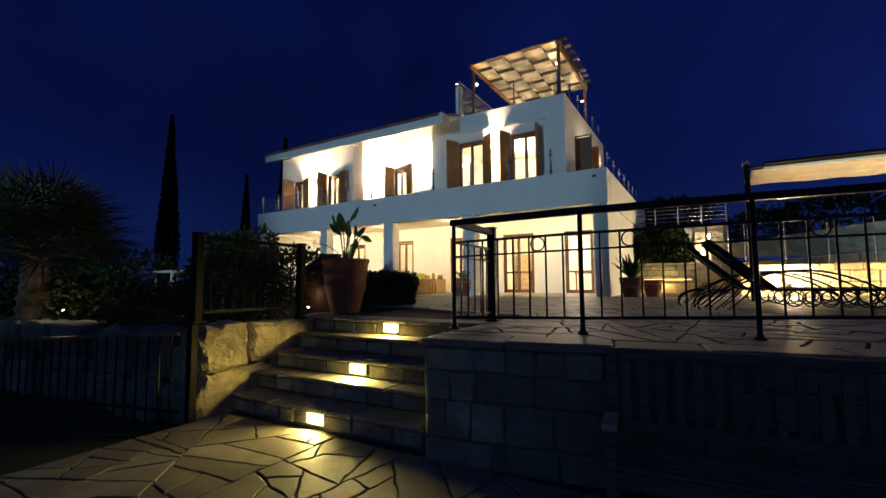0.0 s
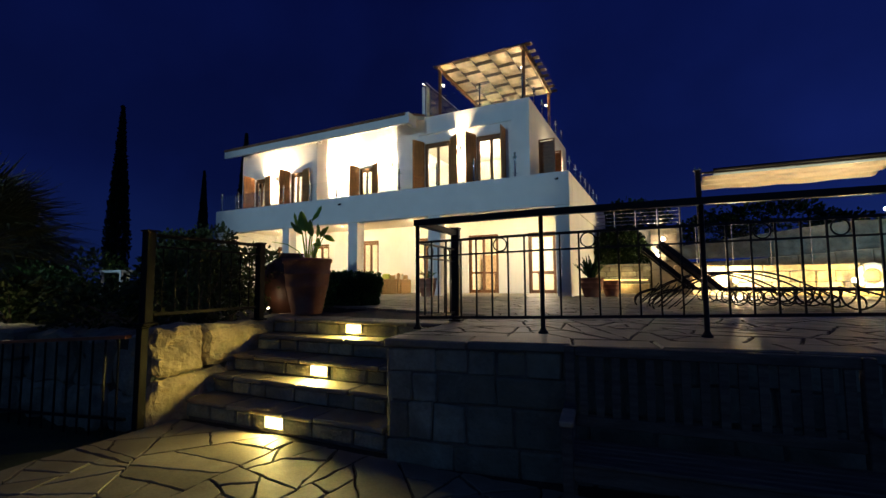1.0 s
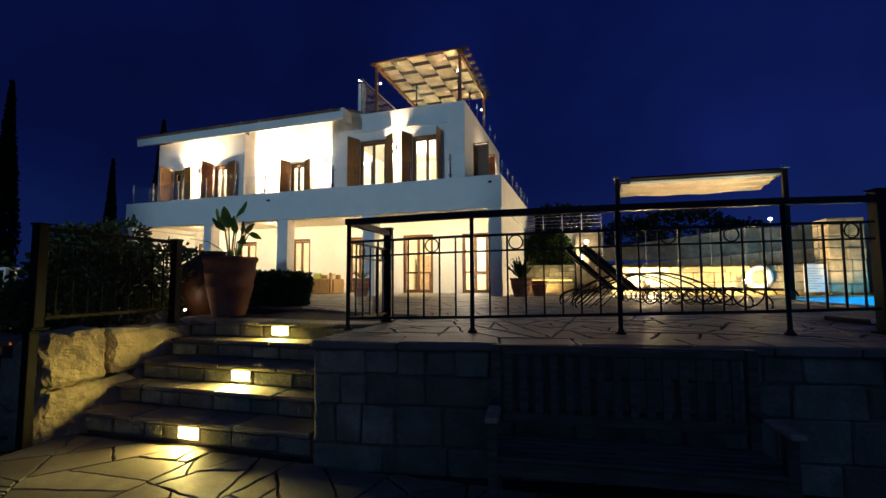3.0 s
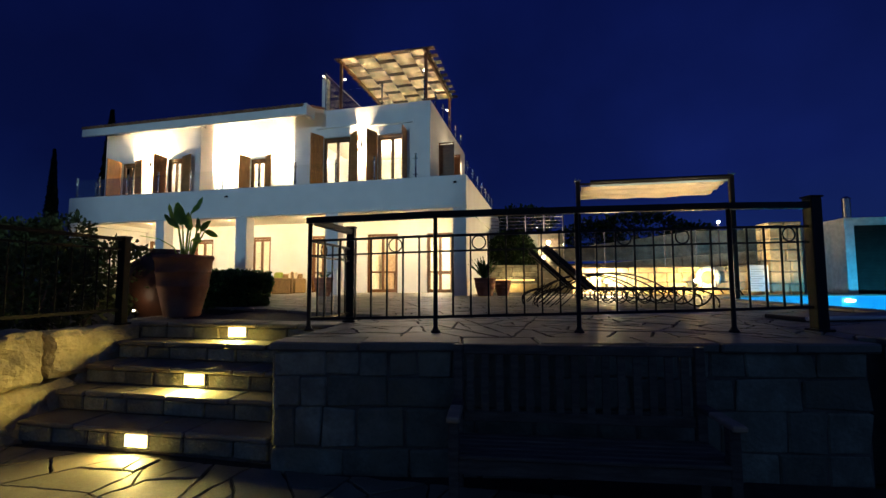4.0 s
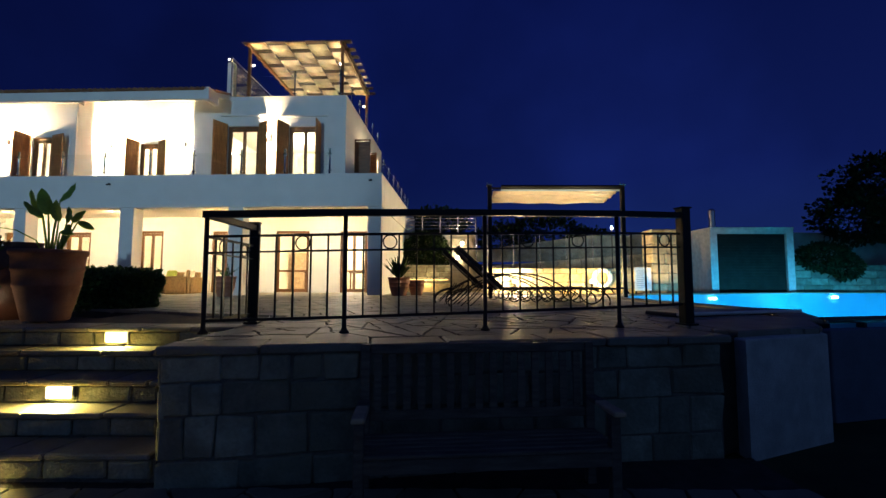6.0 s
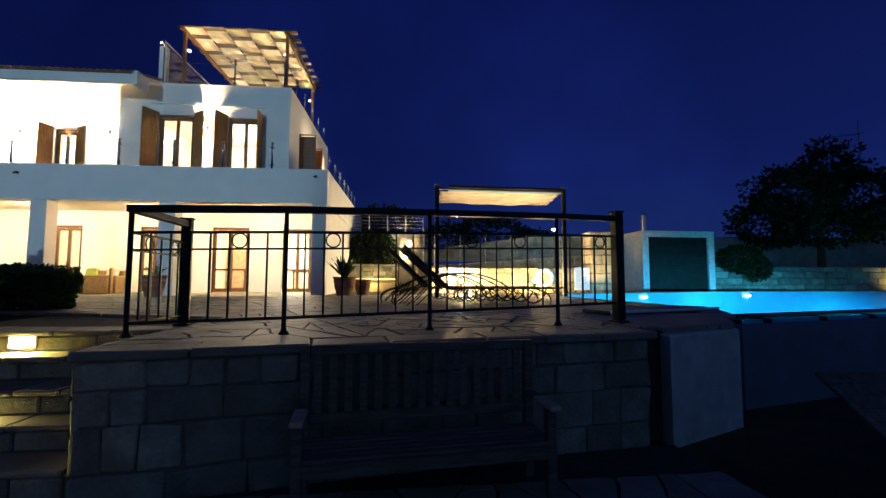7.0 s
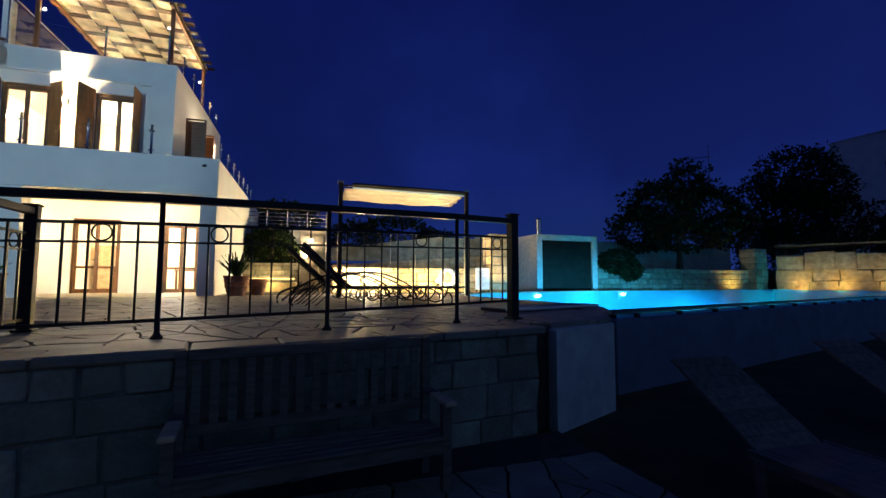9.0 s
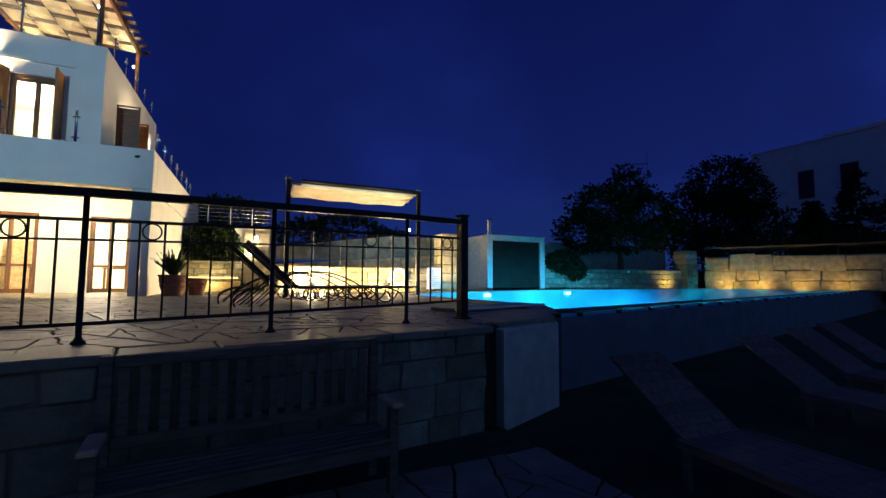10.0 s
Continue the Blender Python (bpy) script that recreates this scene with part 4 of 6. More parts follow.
def bay(pa, pb, bars, rings, za, zb, parent):
    """One bay: handrail, two upper rails, a bottom rail, thin bars and rings."""
    (xa, ya), (xb, yb) = pa, pb
    A, C = Vector((xa, ya, 0)), Vector((xb, yb, 0))

    def at(f, z):
        q = A.lerp(C, f)
        q.z = z + (za + (zb - za) * f - 0.985)
        return q

    r = B()
    bar(r, at(-0.02, 0.985), at(1.0, 0.985), 0.065, 0.055)
    part("handrail", r, "iron", parent)
    for z, w in ((0.80, 0.022), (0.665, 0.016), (0.105, 0.024)):
        r = B()
        bar(r, at(0, z), at(1, z), 0.010 if w < 0.02 else 0.016, w)
        part("rail", r, "iron", parent)
    for k in range(bars):
        f = (k + 1) / (bars + 1)
        r = B()
        bar(r, at(f, 0.11), at(f, 0.80), 0.0135)
        part("bar", r, "iron", parent)
    d = (C - A).normalized()
    for f in rings:
        c = at(f, 0.733)
        pts = [c + d * 0.058 * math.cos(2 * math.pi * k / 20) + Vector((0, 0, 0.058 * math.sin(2 * math.pi * k / 20))) for k in range(21)]
        r = B()
        tube(r, pts, 0.0065, 6)
        part("ring", r, "iron", parent, "", True)


bay(POSTS[0], POSTS[1], 7, [0.69], rail_z(-1.14), rail_z(0), fence)
bay(POSTS[1], POSTS[2], 7, [0.31], rail_z(0), rail_z(1.195), fence)
bay(POSTS[2], POSTS[3], 7, [0.31, 0.69], rail_z(1.195), rail_z(2.47), fence)
bay(POSTS[3], POSTS[4], 4, [0.7], rail_z(2.47), rail_z(3.22), fence)
bay(POSTS[0], BACKPOST, 5, [0.3, 0.75], rail_z(-1.14), 0.975, fence)

# ---- railing on the stair wall, and the handrail beside the court ----
gate = thing("stair_railing", pose(0, 0, 0), "dark iron railing panel between posts on a stone wall", "railing")
square_post(-3.52, -1.09, -0.93, 0.02, 0.075, 3, gate, "old_iron")
square_post(-3.51, -1.07, 0.045, 0.93, 0.085, 3, gate, "old_iron")
square_post(-3.55, 0.30, -0.02, 0.92, 0.085, 3, gate, "old_iron")
for z, w in ((0.90, 0.035), (0.79, 0.02), (0.14, 0.03)):
    r = B()
    bar(r, (-3.52, -1.0, z), (-3.55, 0.25, z), 0.03, w)
    part("rail", r, "old_iron", gate)
for k in range(9):
    f = (k + 0.6) / 9.4
    r = B()
    rod(r, (-3.52 - 0.03 * f, -1.0 + 1.24 * f, 0.14), (-3.52 - 0.03 * f, -1.0 + 1.24 * f, 0.79), 0.007, seg=6)
    part("bar", r, "old_iron", gate)
low = thing("garden_railing", pose(0, 0, 0), "low railing with a reddish wooden handrail and thin bars", "railing")
r = B()
bar(r, (-3.57, -1.18, -0.055), (-7.4, -1.55, -0.30), 0.06, 0.03)
part("handrail", r, "handrail", low, "reddish-brown wooden handrail")
r = B()
bar(r, (-3.57, -1.18, -0.80), (-7.4, -1.55, -0.95), 0.025)
part("rail", r, "iron", low)
for k in range(22):
    f = (k + 0.7) / 22
    r = B()
    x, y, z = -3.57 - 3.83 * f, -1.18 - 0.37 * f, -0.055 - 0.245 * f
    rod(r, (x, y, z - 0.02), (x, y, -0.99), 0.010, seg=6)
    part("bar", r, "iron", low)

# rough rock face of the garden bed behind the low railing
rock = thing("rock_face", pose(0, 0, 0), "rough natural rock edge below the garden bed", "rock", kind="structure")
rr_ = random.Random(31)
x = -3.60
while x > -9.6:
    w = rr_.uniform(0.55, 1.1)
    z = -1.03
    while z < -0.2:
        h = min(rr_.uniform(0.35, 0.6), -0.10 - z)
        if -0.10 - z - h < 0.15:
            h = -0.10 - z
        b = B()
        yf = -1.00 + (x + 3.57) * 0.09 - rr_.uniform(0, 0.04) + (z + 1) * 0.10
        box(b, x - w, x + 0.02, yf, yf + 0.5, z, z + h + 0.02, 0.05)
        bmesh.ops.subdivide_edges(b, edges=b.edges[:], cuts=4, use_grid_fill=True)
        rough(b, 0.07, 3.1, x)
        rough(b, 0.03, 9, z)
        part("rock", b, "stone", rock)
        z += h
    x -= w

# ---- plants in pots ----
def big_pot(m, r, h, label, mat="terracotta", group=""):
    pot = thing("flower_pot", m, label, "flower pot", group)
    b = B()
    prof = [(r * 0.60, 0), (r * 0.63, 0.02 * h), (r * 0.70, h * 0.16), (r * 0.80, h * 0.34), (r * 0.865, h * 0.47), (r * 0.895, h * 0.485), (r * 0.90, h * 0.52), (r * 0.885, h * 0.535), (r * 0.93, h * 0.70), (r * 0.965, h * 0.71), (r * 0.965, h * 0.74), (r * 0.945, h * 0.75), (r * 0.975, h * 0.91), (r * 1.03, h * 0.93), (r * 1.045, h * 0.965), (r * 1.03, h), (r * 0.93, h), (r * 0.90, h * 0.93), (r * 0.02, h * 0.92)]
    lathe(b, prof, 48)
    body = part("body", b, mat, pot, "", True)
    b = B()
    lathe(b, [(r * 0.9, h * 0.925), (r * 0.5, h * 0.94), (0.01, h * 0.945)], 20)
    part("soil", rough(b, 0.012, 12), "soil", pot)
    return pot


def broad_leaf(bm, root, tip_dir, stem, length, width, droop, seed):
    """One paddle-shaped leaf on its stalk, with a folded midrib."""
    rnd_ = random.Random(seed)
    d = Vector(tip_dir).normalized()
    side = d.cross(Vector((0, 0, 1)))
    side = side.normalized() if side.length > 0.05 else Vector((1, 0, 0))
    side = (Matrix.Rotation(rnd_.uniform(-1.2, 1.2), 3, d) @ side).normalized()
    up = side.cross(d)
    p0 = Vector(root)
    q = p0 + d * stem
    tube(bm, [p0, p0 + d * stem * 0.5 + Vector((0, 0, 0.01)), q], [0.013, 0.011, 0.008], 6)
    n = 10
    prev = None
    for k in range(n + 1):
        f = k / n
        w = width * (math.sin(math.pi * min(1, f * 0.94 + 0.06)) ** 0.75) * (1 - 0.25 * f)
        c = q + d * length * f - Vector((0, 0, 1)) * droop * length * f * f
        ripple = 0.012 * math.sin(f * 17 + seed)
        cur = [bm.verts.new(c + side * w + up * (0.28 * w + ripple)), bm.verts.new(c), bm.verts.new(c - side * w + up * (0.28 * w - ripple))]
        if prev:
            bm.faces.new((prev[0], prev[1], cur[1], cur[0]))
            bm.faces.new((prev[1], prev[2], cur[2], cur[1]))
        prev = cur


POT = (-3.55, 1.14)
pot = big_pot(pose(*POT, -0.005), 0.328, 0.775, "large banded terracotta pot with a broad-leaved plant")
plant = thing("strelitzia_plant", pose(POT[0], POT[1], 0.715), "tall plant with paddle-shaped green leaves in a pot", "potted plant")
ALONG = Vector((0.745, 0.667, 0))
DEEP = Vector((-0.667, 0.745, 0))


def paddle(root, base, tip, width, twist, deep):
    """A stalk from the soil to the blade's base, then a cupped blade that ends in a point."""
    b_ = B()
    p0 = ALONG * root
    q = ALONG * base[0] + DEEP * deep + Vector((0, 0, base[1]))
    e = ALONG * tip[0] + DEEP * (deep * 1.4) + Vector((0, 0, tip[1]))
    tube(b_, [p0, p0.lerp(q, 0.5) + (q - e) * 0.06, q], [0.014, 0.011, 0.007], 6)
    d = (e - q).normalized()
    side = (Matrix.Rotation(twist, 3, d) @ d.cross(DEEP)).normalized()
    up = side.cross(d)
    prev = None
    for k in range(13):
        f = k / 12
        w = width * math.sin(math.pi * (0.05 + 0.95 * f)) ** 0.62 * (1.08 - 0.3 * f)
        c = q.lerp(e, f) + up * 0.05 * math.sin(f * 3.1) * (e - q).length
        rp = 0.006 * math.sin(f * 15 + width * 300)
        cur = [b_.verts.new(c + side * w + up * (0.32 * w + rp)), b_.verts.new(c + side * w * 0.5 + up * 0.1 * w), b_.verts.new(c), b_.verts.new(c - side * w * 0.5 + up * 0.1 * w), b_.verts.new(c - side * w + up * (0.32 * w - rp))]
        if prev:
            for i in range(4):
                b_.faces.new((prev[i], prev[i + 1], cur[i + 1], cur[i]))
        prev = cur
    part("leaf", b_, "banana", plant, "", True)


for row in [(-0.01, (-0.035, 0.45), (-0.10, 0.74), 0.072, 0.2, -0.03), (-0.02, (-0.09, 0.47), (-0.19, 0.73), 0.048, 0.9, 0.05), (-0.03, (-0.075, 0.41), (-0.235, 0.57), 0.045, 0.5, -0.06),
            (0.0, (0.055, 0.62), (0.18, 0.85), 0.040, -0.6, 0.03), (0.02, (0.055, 0.38), (0.025, 0.62), 0.056, 0.5, -0.05), (0.05, (0.125, 0.38), (0.13, 0.57), 0.040, -0.7, 0.02),
            (0.07, (0.175, 0.39), (0.285, 0.54), 0.042, 0.4, 0.05), (0.07, (0.22, 0.39), (0.37, 0.31), 0.042, 0.3, -0.03), (0.06, (0.07, 0.26), (0.195, 0.245), 0.032, 0.3, -0.05), (0.06, (0.12, 0.25), (0.145, 0.36), 0.036, -0.4, -0.02)]:
    paddle(*row)
b = B()
tube(b, [ALONG * -0.06, ALONG * -0.12 + Vector((0, 0, 0.16)), ALONG * -0.28 + Vector((0, 0, 0.26)), ALONG * -0.48 + Vector((0, 0, 0.29))], [0.009, 0.008, 0.007, 0.004], 6)
part("stalk", b, "banana", plant, "bare arching stalk", True)
jar = thing("clay_jar", pose(-4.15, 1.45, -0.12), "big dark round clay jar behind a flower pot", "jar")
b = B()
lathe(b, [(0.20, 0), (0.30, 0.12), (0.40, 0.42), (0.42, 0.62), (0.36, 0.82), (0.22, 0.93), (0.17, 0.96), (0.19, 1.0), (0.15, 1.0), (0.13, 0.9)], 36)
part("body", b, "darkclay", jar, "", True)


def spiky(m, n, L, label, group="", wide=0.025, spread=1.0):
    pl = thing("potted_shrub", m, label, "potted plant", group)
    r_ = random.Random(n)
    for k in range(n):
        b_ = B()
        a = r_.uniform(0, 6.28)
        t_ = r_.uniform(0.15, 0.9)
        broad_leaf(b_, (0.04 * math.cos(a), 0.04 * math.sin(a), 0), (math.cos(a) * t_ * spread, math.sin(a) * t_ * spread, 1), 0.06, L * r_.uniform(0.6, 1.1), wide, 0.15 * t_, k)
        part("leaf", b_, "leaf", pl, "", True)
    return pl


big_pot(HOUSE @ pose(0.60, -0.35, -0.03), 0.31, 0.55, "terracotta pot with a leafy shrub at the house corner", group="pots at the house corner")
spiky(HOUSE @ pose(0.60, -0.35, 0.47), 44, 0.66, "leafy green shrub in a terracotta pot", wide=0.042, spread=0.95)
big_pot(HOUSE @ pose(1.02, 0.42, -0.03), 0.25, 0.48, "small reddish terracotta pot beside another pot", group="pots at the house corner")
big_pot(HOUSE @ pose(-4.0, -1.2, -0.03), 0.28, 0.58, "terracotta jar with a low plant before the veranda")
spiky(HOUSE @ pose(-4.0, -1.2, 0.49), 12, 0.36, "low leafy plant in a terracotta jar")

psp = thing("garden_spot", pose(-4.02, 0.92, -0.12), "small lit spotlight on a stake beside a big pot", "spotlight")
b = B()
rod(b, (0, 0, 0), (0, 0, 0.14), 0.01)
part("stake", b, "iron", psp)
b = B()
rod(b, (0, 0.02, 0.15), (0, -0.03, 0.20), 0.028, 0.034, 12)
part("head", b, "iron", psp)
b = B()
rod(b, (0, -0.031, 0.201), (0, -0.036, 0.206), 0.014, seg=12)
part("lens", b, "bulb", psp, "glowing lens")

copy_thing(psp, pose(-6.75, -0.93, -0.12))

# ---- hedge and garden plants ----
def bush(name, blobs, n, size, mat, label, category="shrub", seed=1, core=True):
    r_ = random.Random(seed)
    th = thing(name, pose(blobs[0][0][0], blobs[0][0][1], -0.12), label, category)
    o = Vector((blobs[0][0][0], blobs[0][0][1], -0.12))
    loc = [((c[0] - o.x, c[1] - o.y, c[2] - o.z), r) for c, r in blobs]
    b_ = B()
    leaf_cloud(b_, n, in_blobs(loc, r_), size, r_)
    part("foliage", b_, mat, th)
    if core:
        b_ = B()
        for c, r in loc:
            for k in range(3):
                a = r_.uniform(0, 6.28)
                rod(b_, (c[0] * 0.6, c[1] * 0.6, 0), (c[0] + math.cos(a) * r[0] * 0.5, c[1] + math.sin(a) * r[1] * 0.5, c[2] + r[2] * 0.4), 0.018, 0.006, 5)
        part("branches", b_, "bark", th)
    return th


def hedge(x0, x1, y0, y1, z1, label, seed):
    r_ = random.Random(seed)
    th = thing("box_hedge", pose((x0 + x1) / 2, (y0 + y1) / 2, -0.03), label, "hedge")
    w, d = (x1 - x0) / 2, (y1 - y0) / 2

    def place():
        f = r_.random()
        if f < 0.4:
            v = Vector((r_.uniform(-w, w), r_.uniform(-d, d), z1 - r_.uniform(0, 0.1)))
            n_ = Vector((0, 0, 1))
        elif f < 0.75:
            v = Vector((r_.uniform(-w, w), -d + r_.uniform(0, 0.12), r_.uniform(0, z1)))
            n_ = Vector((0, -1, 0))
        else:
            v = Vector((w - r_.uniform(0, 0.12), r_.uniform(-d, d), r_.uniform(0, z1)))
            n_ = Vector((1, 0, 0))
        v.x -= 0.22 * max(0.0, v.x / w) * (abs(v.y) / d) ** 3
        v.z -= 0.10 * max(abs(v.x) / w, abs(v.y) / d) ** 4 * (v.z / z1)
        return v + noise.noise_vector(v * 3.2) * 0.10, n_
    b_ = B()
    leaf_cloud(b_, 9000, place, 0.055, r_)
    part("foliage", b_, "leaf", th)
    b_ = B()
    box(b_, -w + 0.1, w - 0.1, -d + 0.1, d - 0.1, 0, z1 - 0.12)
    bmesh.ops.subdivide_edges(b_, edges=b_.edges[:], cuts=4, use_grid_fill=True)
    part("inner_growth", rough(b_, 0.05, 3), "cypress", th)
    return th


hedge(-6.3, -3.90, 3.0, 3.75, 0.66, "clipped dark green hedge beside the terrace", 4)
bush("flowering_shrub", [((-4.6, 0.2, 0.35), (0.6, 0.8, 0.5)), ((-4.7, 1.2, 0.5), (0.7, 0.6, 0.5)), ((-5.4, -0.4, 0.05), (0.6, 0.6, 0.40))], 5200, 0.075, "olive", "loose shrub with small leaves behind the railing", seed=2)
bush("olive_shrub", [((-9.1, 3.3, 0.8), (0.8, 0.8, 0.9)), ((-8.6, 3.5, 1.35), (0.55, 0.5, 0.5)), ((-9.5, 3.1, 1.2), (0.5, 0.5, 0.5))], 5200, 0.10, "olive", "tall olive-green shrub near the house corner", seed=3)
bush("garden_shrub", [((-7.0, 1.3, 0.14), (0.8, 0.6, 0.34)), ((-7.9, 0.2, 0.15), (0.7, 0.7, 0.38))], 4200, 0.085, "leaf", "rounded dark shrub in a garden bed", seed=5)
bush("garden_shrub", [((-9.9, 0.7, 0.14), (1.1, 0.7, 0.36)), ((-11.6, 1.4, 0.3), (1.0, 0.8, 0.6))], 4600, 0.10, "leaf", "rounded dark shrub in a garden bed", seed=6)
bush("garden_shrub", [((-7.6, -0.5, 0.1), (0.9, 0.6, 0.45)), ((-9.2, -0.3, 0.15), (1.0, 0.7, 0.5))], 4200, 0.085, "olive", "low olive-green shrub in a garden bed", seed=7)
bush("garden_shrub", [((-13.5, 3.0, 0.5), (1.6, 1.2, 0.9)), ((-16.0, 2.0, 0.5), (1.6, 1.3, 0.9)), ((-12.0, 5.5, 0.7), (1.8, 1.5, 1.0))], 5200, 0.14, "leaf", "wide dark bank of shrubs", seed=8)


def palm(m, trunk_h, trunk_r, L, n, label, seed, upright=0.0):
    r_ = random.Random(seed)
    th = thing("palm_tree", m, label, "palm tree")
    b_ = B()
    prof = []
    for k in range(15):
        f = k / 14
        prof.append((trunk_r * (1.1 - 0.3 * f) * (1.12 if k % 2 else 0.94), trunk_h * f))
    lathe(b_, prof, 14)
    part("trunk", rough(b_, 0.02, 7), "bark", th, "rough ringed trunk")
    for k in range(n):
        a = k * 2.4 + r_.uniform(-0.3, 0.3)
        el = radians(-12 + 88 * ((k + 0.5) / n)) + upright
        d = Vector((math.cos(a) * math.cos(el), math.sin(a) * math.cos(el), math.sin(el)))
        b_ = B()
        root = Vector((0, 0, trunk_h))
        hub = root + d * L * 0.45
        tube(b_, [root, root + d * L * 0.25 + Vector((0, 0, 0.02)), hub], [0.022, 0.016, 0.012], 5)
        s = d.cross(Vector((0, 0, 1)))
        s = s.normalized() if s.length > 0.05 else Vector((1, 0, 0))
        u = s.cross(d)
        nl = 26
        for j in range(nl):
            g = (j / (nl - 1) - 0.5) * 2
            ang = g * 1.9
            dd = (d * math.cos(ang) + s * math.sin(ang) + u * 0.18 * abs(g)).normalized()
            LL = L * 0.62 * (1 - 0.35 * abs(g)) * r_.uniform(0.85, 1.1)
            w = dd.cross(u).normalized() * 0.016
            tip = hub + dd * LL - Vector((0, 0, 1)) * LL * r_.uniform(0.12, 0.35)
            mid = hub + dd * LL * 0.5 - Vector((0, 0, 1)) * LL * 0.03
            v0, v1, v2, v3, v4 = (b_.verts.new(c) for c in (hub, mid + w, tip, mid - w, mid + u * 0.006))
            b_.faces.new((v0, v1, v4))
            b_.faces.new((v4, v1, v2))
            b_.faces.new((v0, v4, v3))
            b_.faces.new((v4, v2, v3))
        part("frond", b_, "palm", th)
    return th


palm(pose(-7.57, -1.02, -0.12), 1.02, 0.18, 1.55, 64, "fan palm with a stout trunk and dark fronds", 1)
palm(pose(-12.5, 1.5, -0.12), 0.9, 0.13, 1.45, 34, "low fan palm among garden shrubs", 2)
palm(pose(-12.6, 5.0, -0.12), 0.55, 0.12, 0.95, 20, "low fan palm among garden shrubs", 3)
# ledge of the palm bed
b = B()
for k in range(7):
    x0 = -10.6 + k * 0.72
    box(b, x0, x0 + 0.70, -1.62 + 0.06 * k, -1.27 + 0.06 * k, -0.40, -0.06, 0.03)
rough(b, 0.03, 3)
solid("bed_ledge", b, "stone", "rough stone edging of the garden bed", kind="structure")


def cypress(x, y, h, r, label, seed):
    r_ = random.Random(seed)
    th = thing("cypress_tree", pose(x, y, -1.0), label, "cypress")
    b_ = B()
    rod(b_, (0, 0, 0), (0, 0, h * 0.9), r * 0.2, 0.02, 8)
    part("trunk", b_, "bark", th)

    def place():
        f = r_.random() ** 0.8
        rr = r * min(1.0, 0.45 + f * 2.2) * (1 - f) ** 0.88 * 1.15 * r_.uniform(0.45, 1.06)
        a = r_.uniform(0, 6.28)
        return Vector((math.cos(a) * rr, math.sin(a) * rr, h * (0.04 + 0.96 * f))), Vector((math.cos(a) * 0.3, math.sin(a) * 0.3, 1.6))
    b_ = B()
    leaf_cloud(b_, 14000, place, h * 0.013, r_)
    part("crown", b_, "cypress", th)


cypress(-34.0, 15.0, 14.6, 0.9, "tall slender dark cypress against the night sky", 1)
cypress(-30.9, 19.5, 10.4, 0.62, "slender dark cypress behind the house", 2)
cypress(-26.65, 19.8, 12.9, 0.95, "slender dark cypress rising behind the roof", 3)

# white strip glimpsed between the shrubs, taken for a garden table
tab = thing("garden_table", pose(-11.2, 3.0, -0.14), "white garden table half hidden by shrubs", "table")
b = B()
box(b, -0.45, 0.45, -0.35, 0.35, 0.86, 0.92, 0.01)
part("tabletop", b, "white", tab)
for x in (-0.4, 0.4):
    for y in (-0.3, 0.3):
        b = B()
        box(b, x - 0.03, x + 0.03, y - 0.03, y + 0.03, 0, 0.86)
        part("leg", b, "white", tab)

# ---- teak bench before the retaining wall ----
bench = thing("garden_bench", pose(1.09, -0.86, -0.985, 0, 0, 5.0), "weathered slatted teak bench against a stone wall", "bench")
for x in (-0.76, 0.76):
    for y, h in ((-0.16, 0.62), (0.20, 1.0)):
        b = B()
        box(b, x - 0.03, x + 0.03, y - 0.03, y + 0.03, 0, h, 0.005)
        part("leg", b, "teak", bench)
    b = B()
    box(b, x - 0.038, x + 0.038, 0.02, 0.17, 0.62, 0.65, 0.008)
    arm = part("armrest", b, "teak", bench)
    # paler wood colour imitates veranda light on the front of the arm
    b = B()
    box(b, x - 0.039, x + 0.039, -0.25, 0.019, 0.619, 0.652, 0.008)
    part("arm_tip", b, "pale_wood", arm, "armrest end coloured paler in place of warm light on it")
    b = B()
    box(b, x - 0.02, x + 0.02, -0.13, 0.17, 0.34, 0.40)
    part("seat_rail", b, "teak", bench)
for y in (-0.17, 0.17):
    b = B()
    box(b, -0.73, 0.73, y - 0.015, y + 0.015, 0.32, 0.40)
    part("apron", b, "teak", bench)
for k in range(6):
    b = B()
    y = -0.20 + k * 0.065
    box(b, -0.78 if k else -0.73, 0.78 if k else 0.73, y, y + 0.054, 0.405, 0.428, 0.005)
    part("seat_slat", b, "teak", bench)
for z in (0.50, 0.935):
    b = B()
    box(b, -0.73, 0.73, 0.185, 0.225, z, z + 0.065, 0.006)
    part("back_rail", b, "teak", bench)
for k in range(15):
    x = -0.68 + k * 0.097
    b = B()
    box(b, x - 0.024, x + 0.024, 0.195, 0.215, 0.565, 0.935)
    part("back_slat", b, "teak", bench)

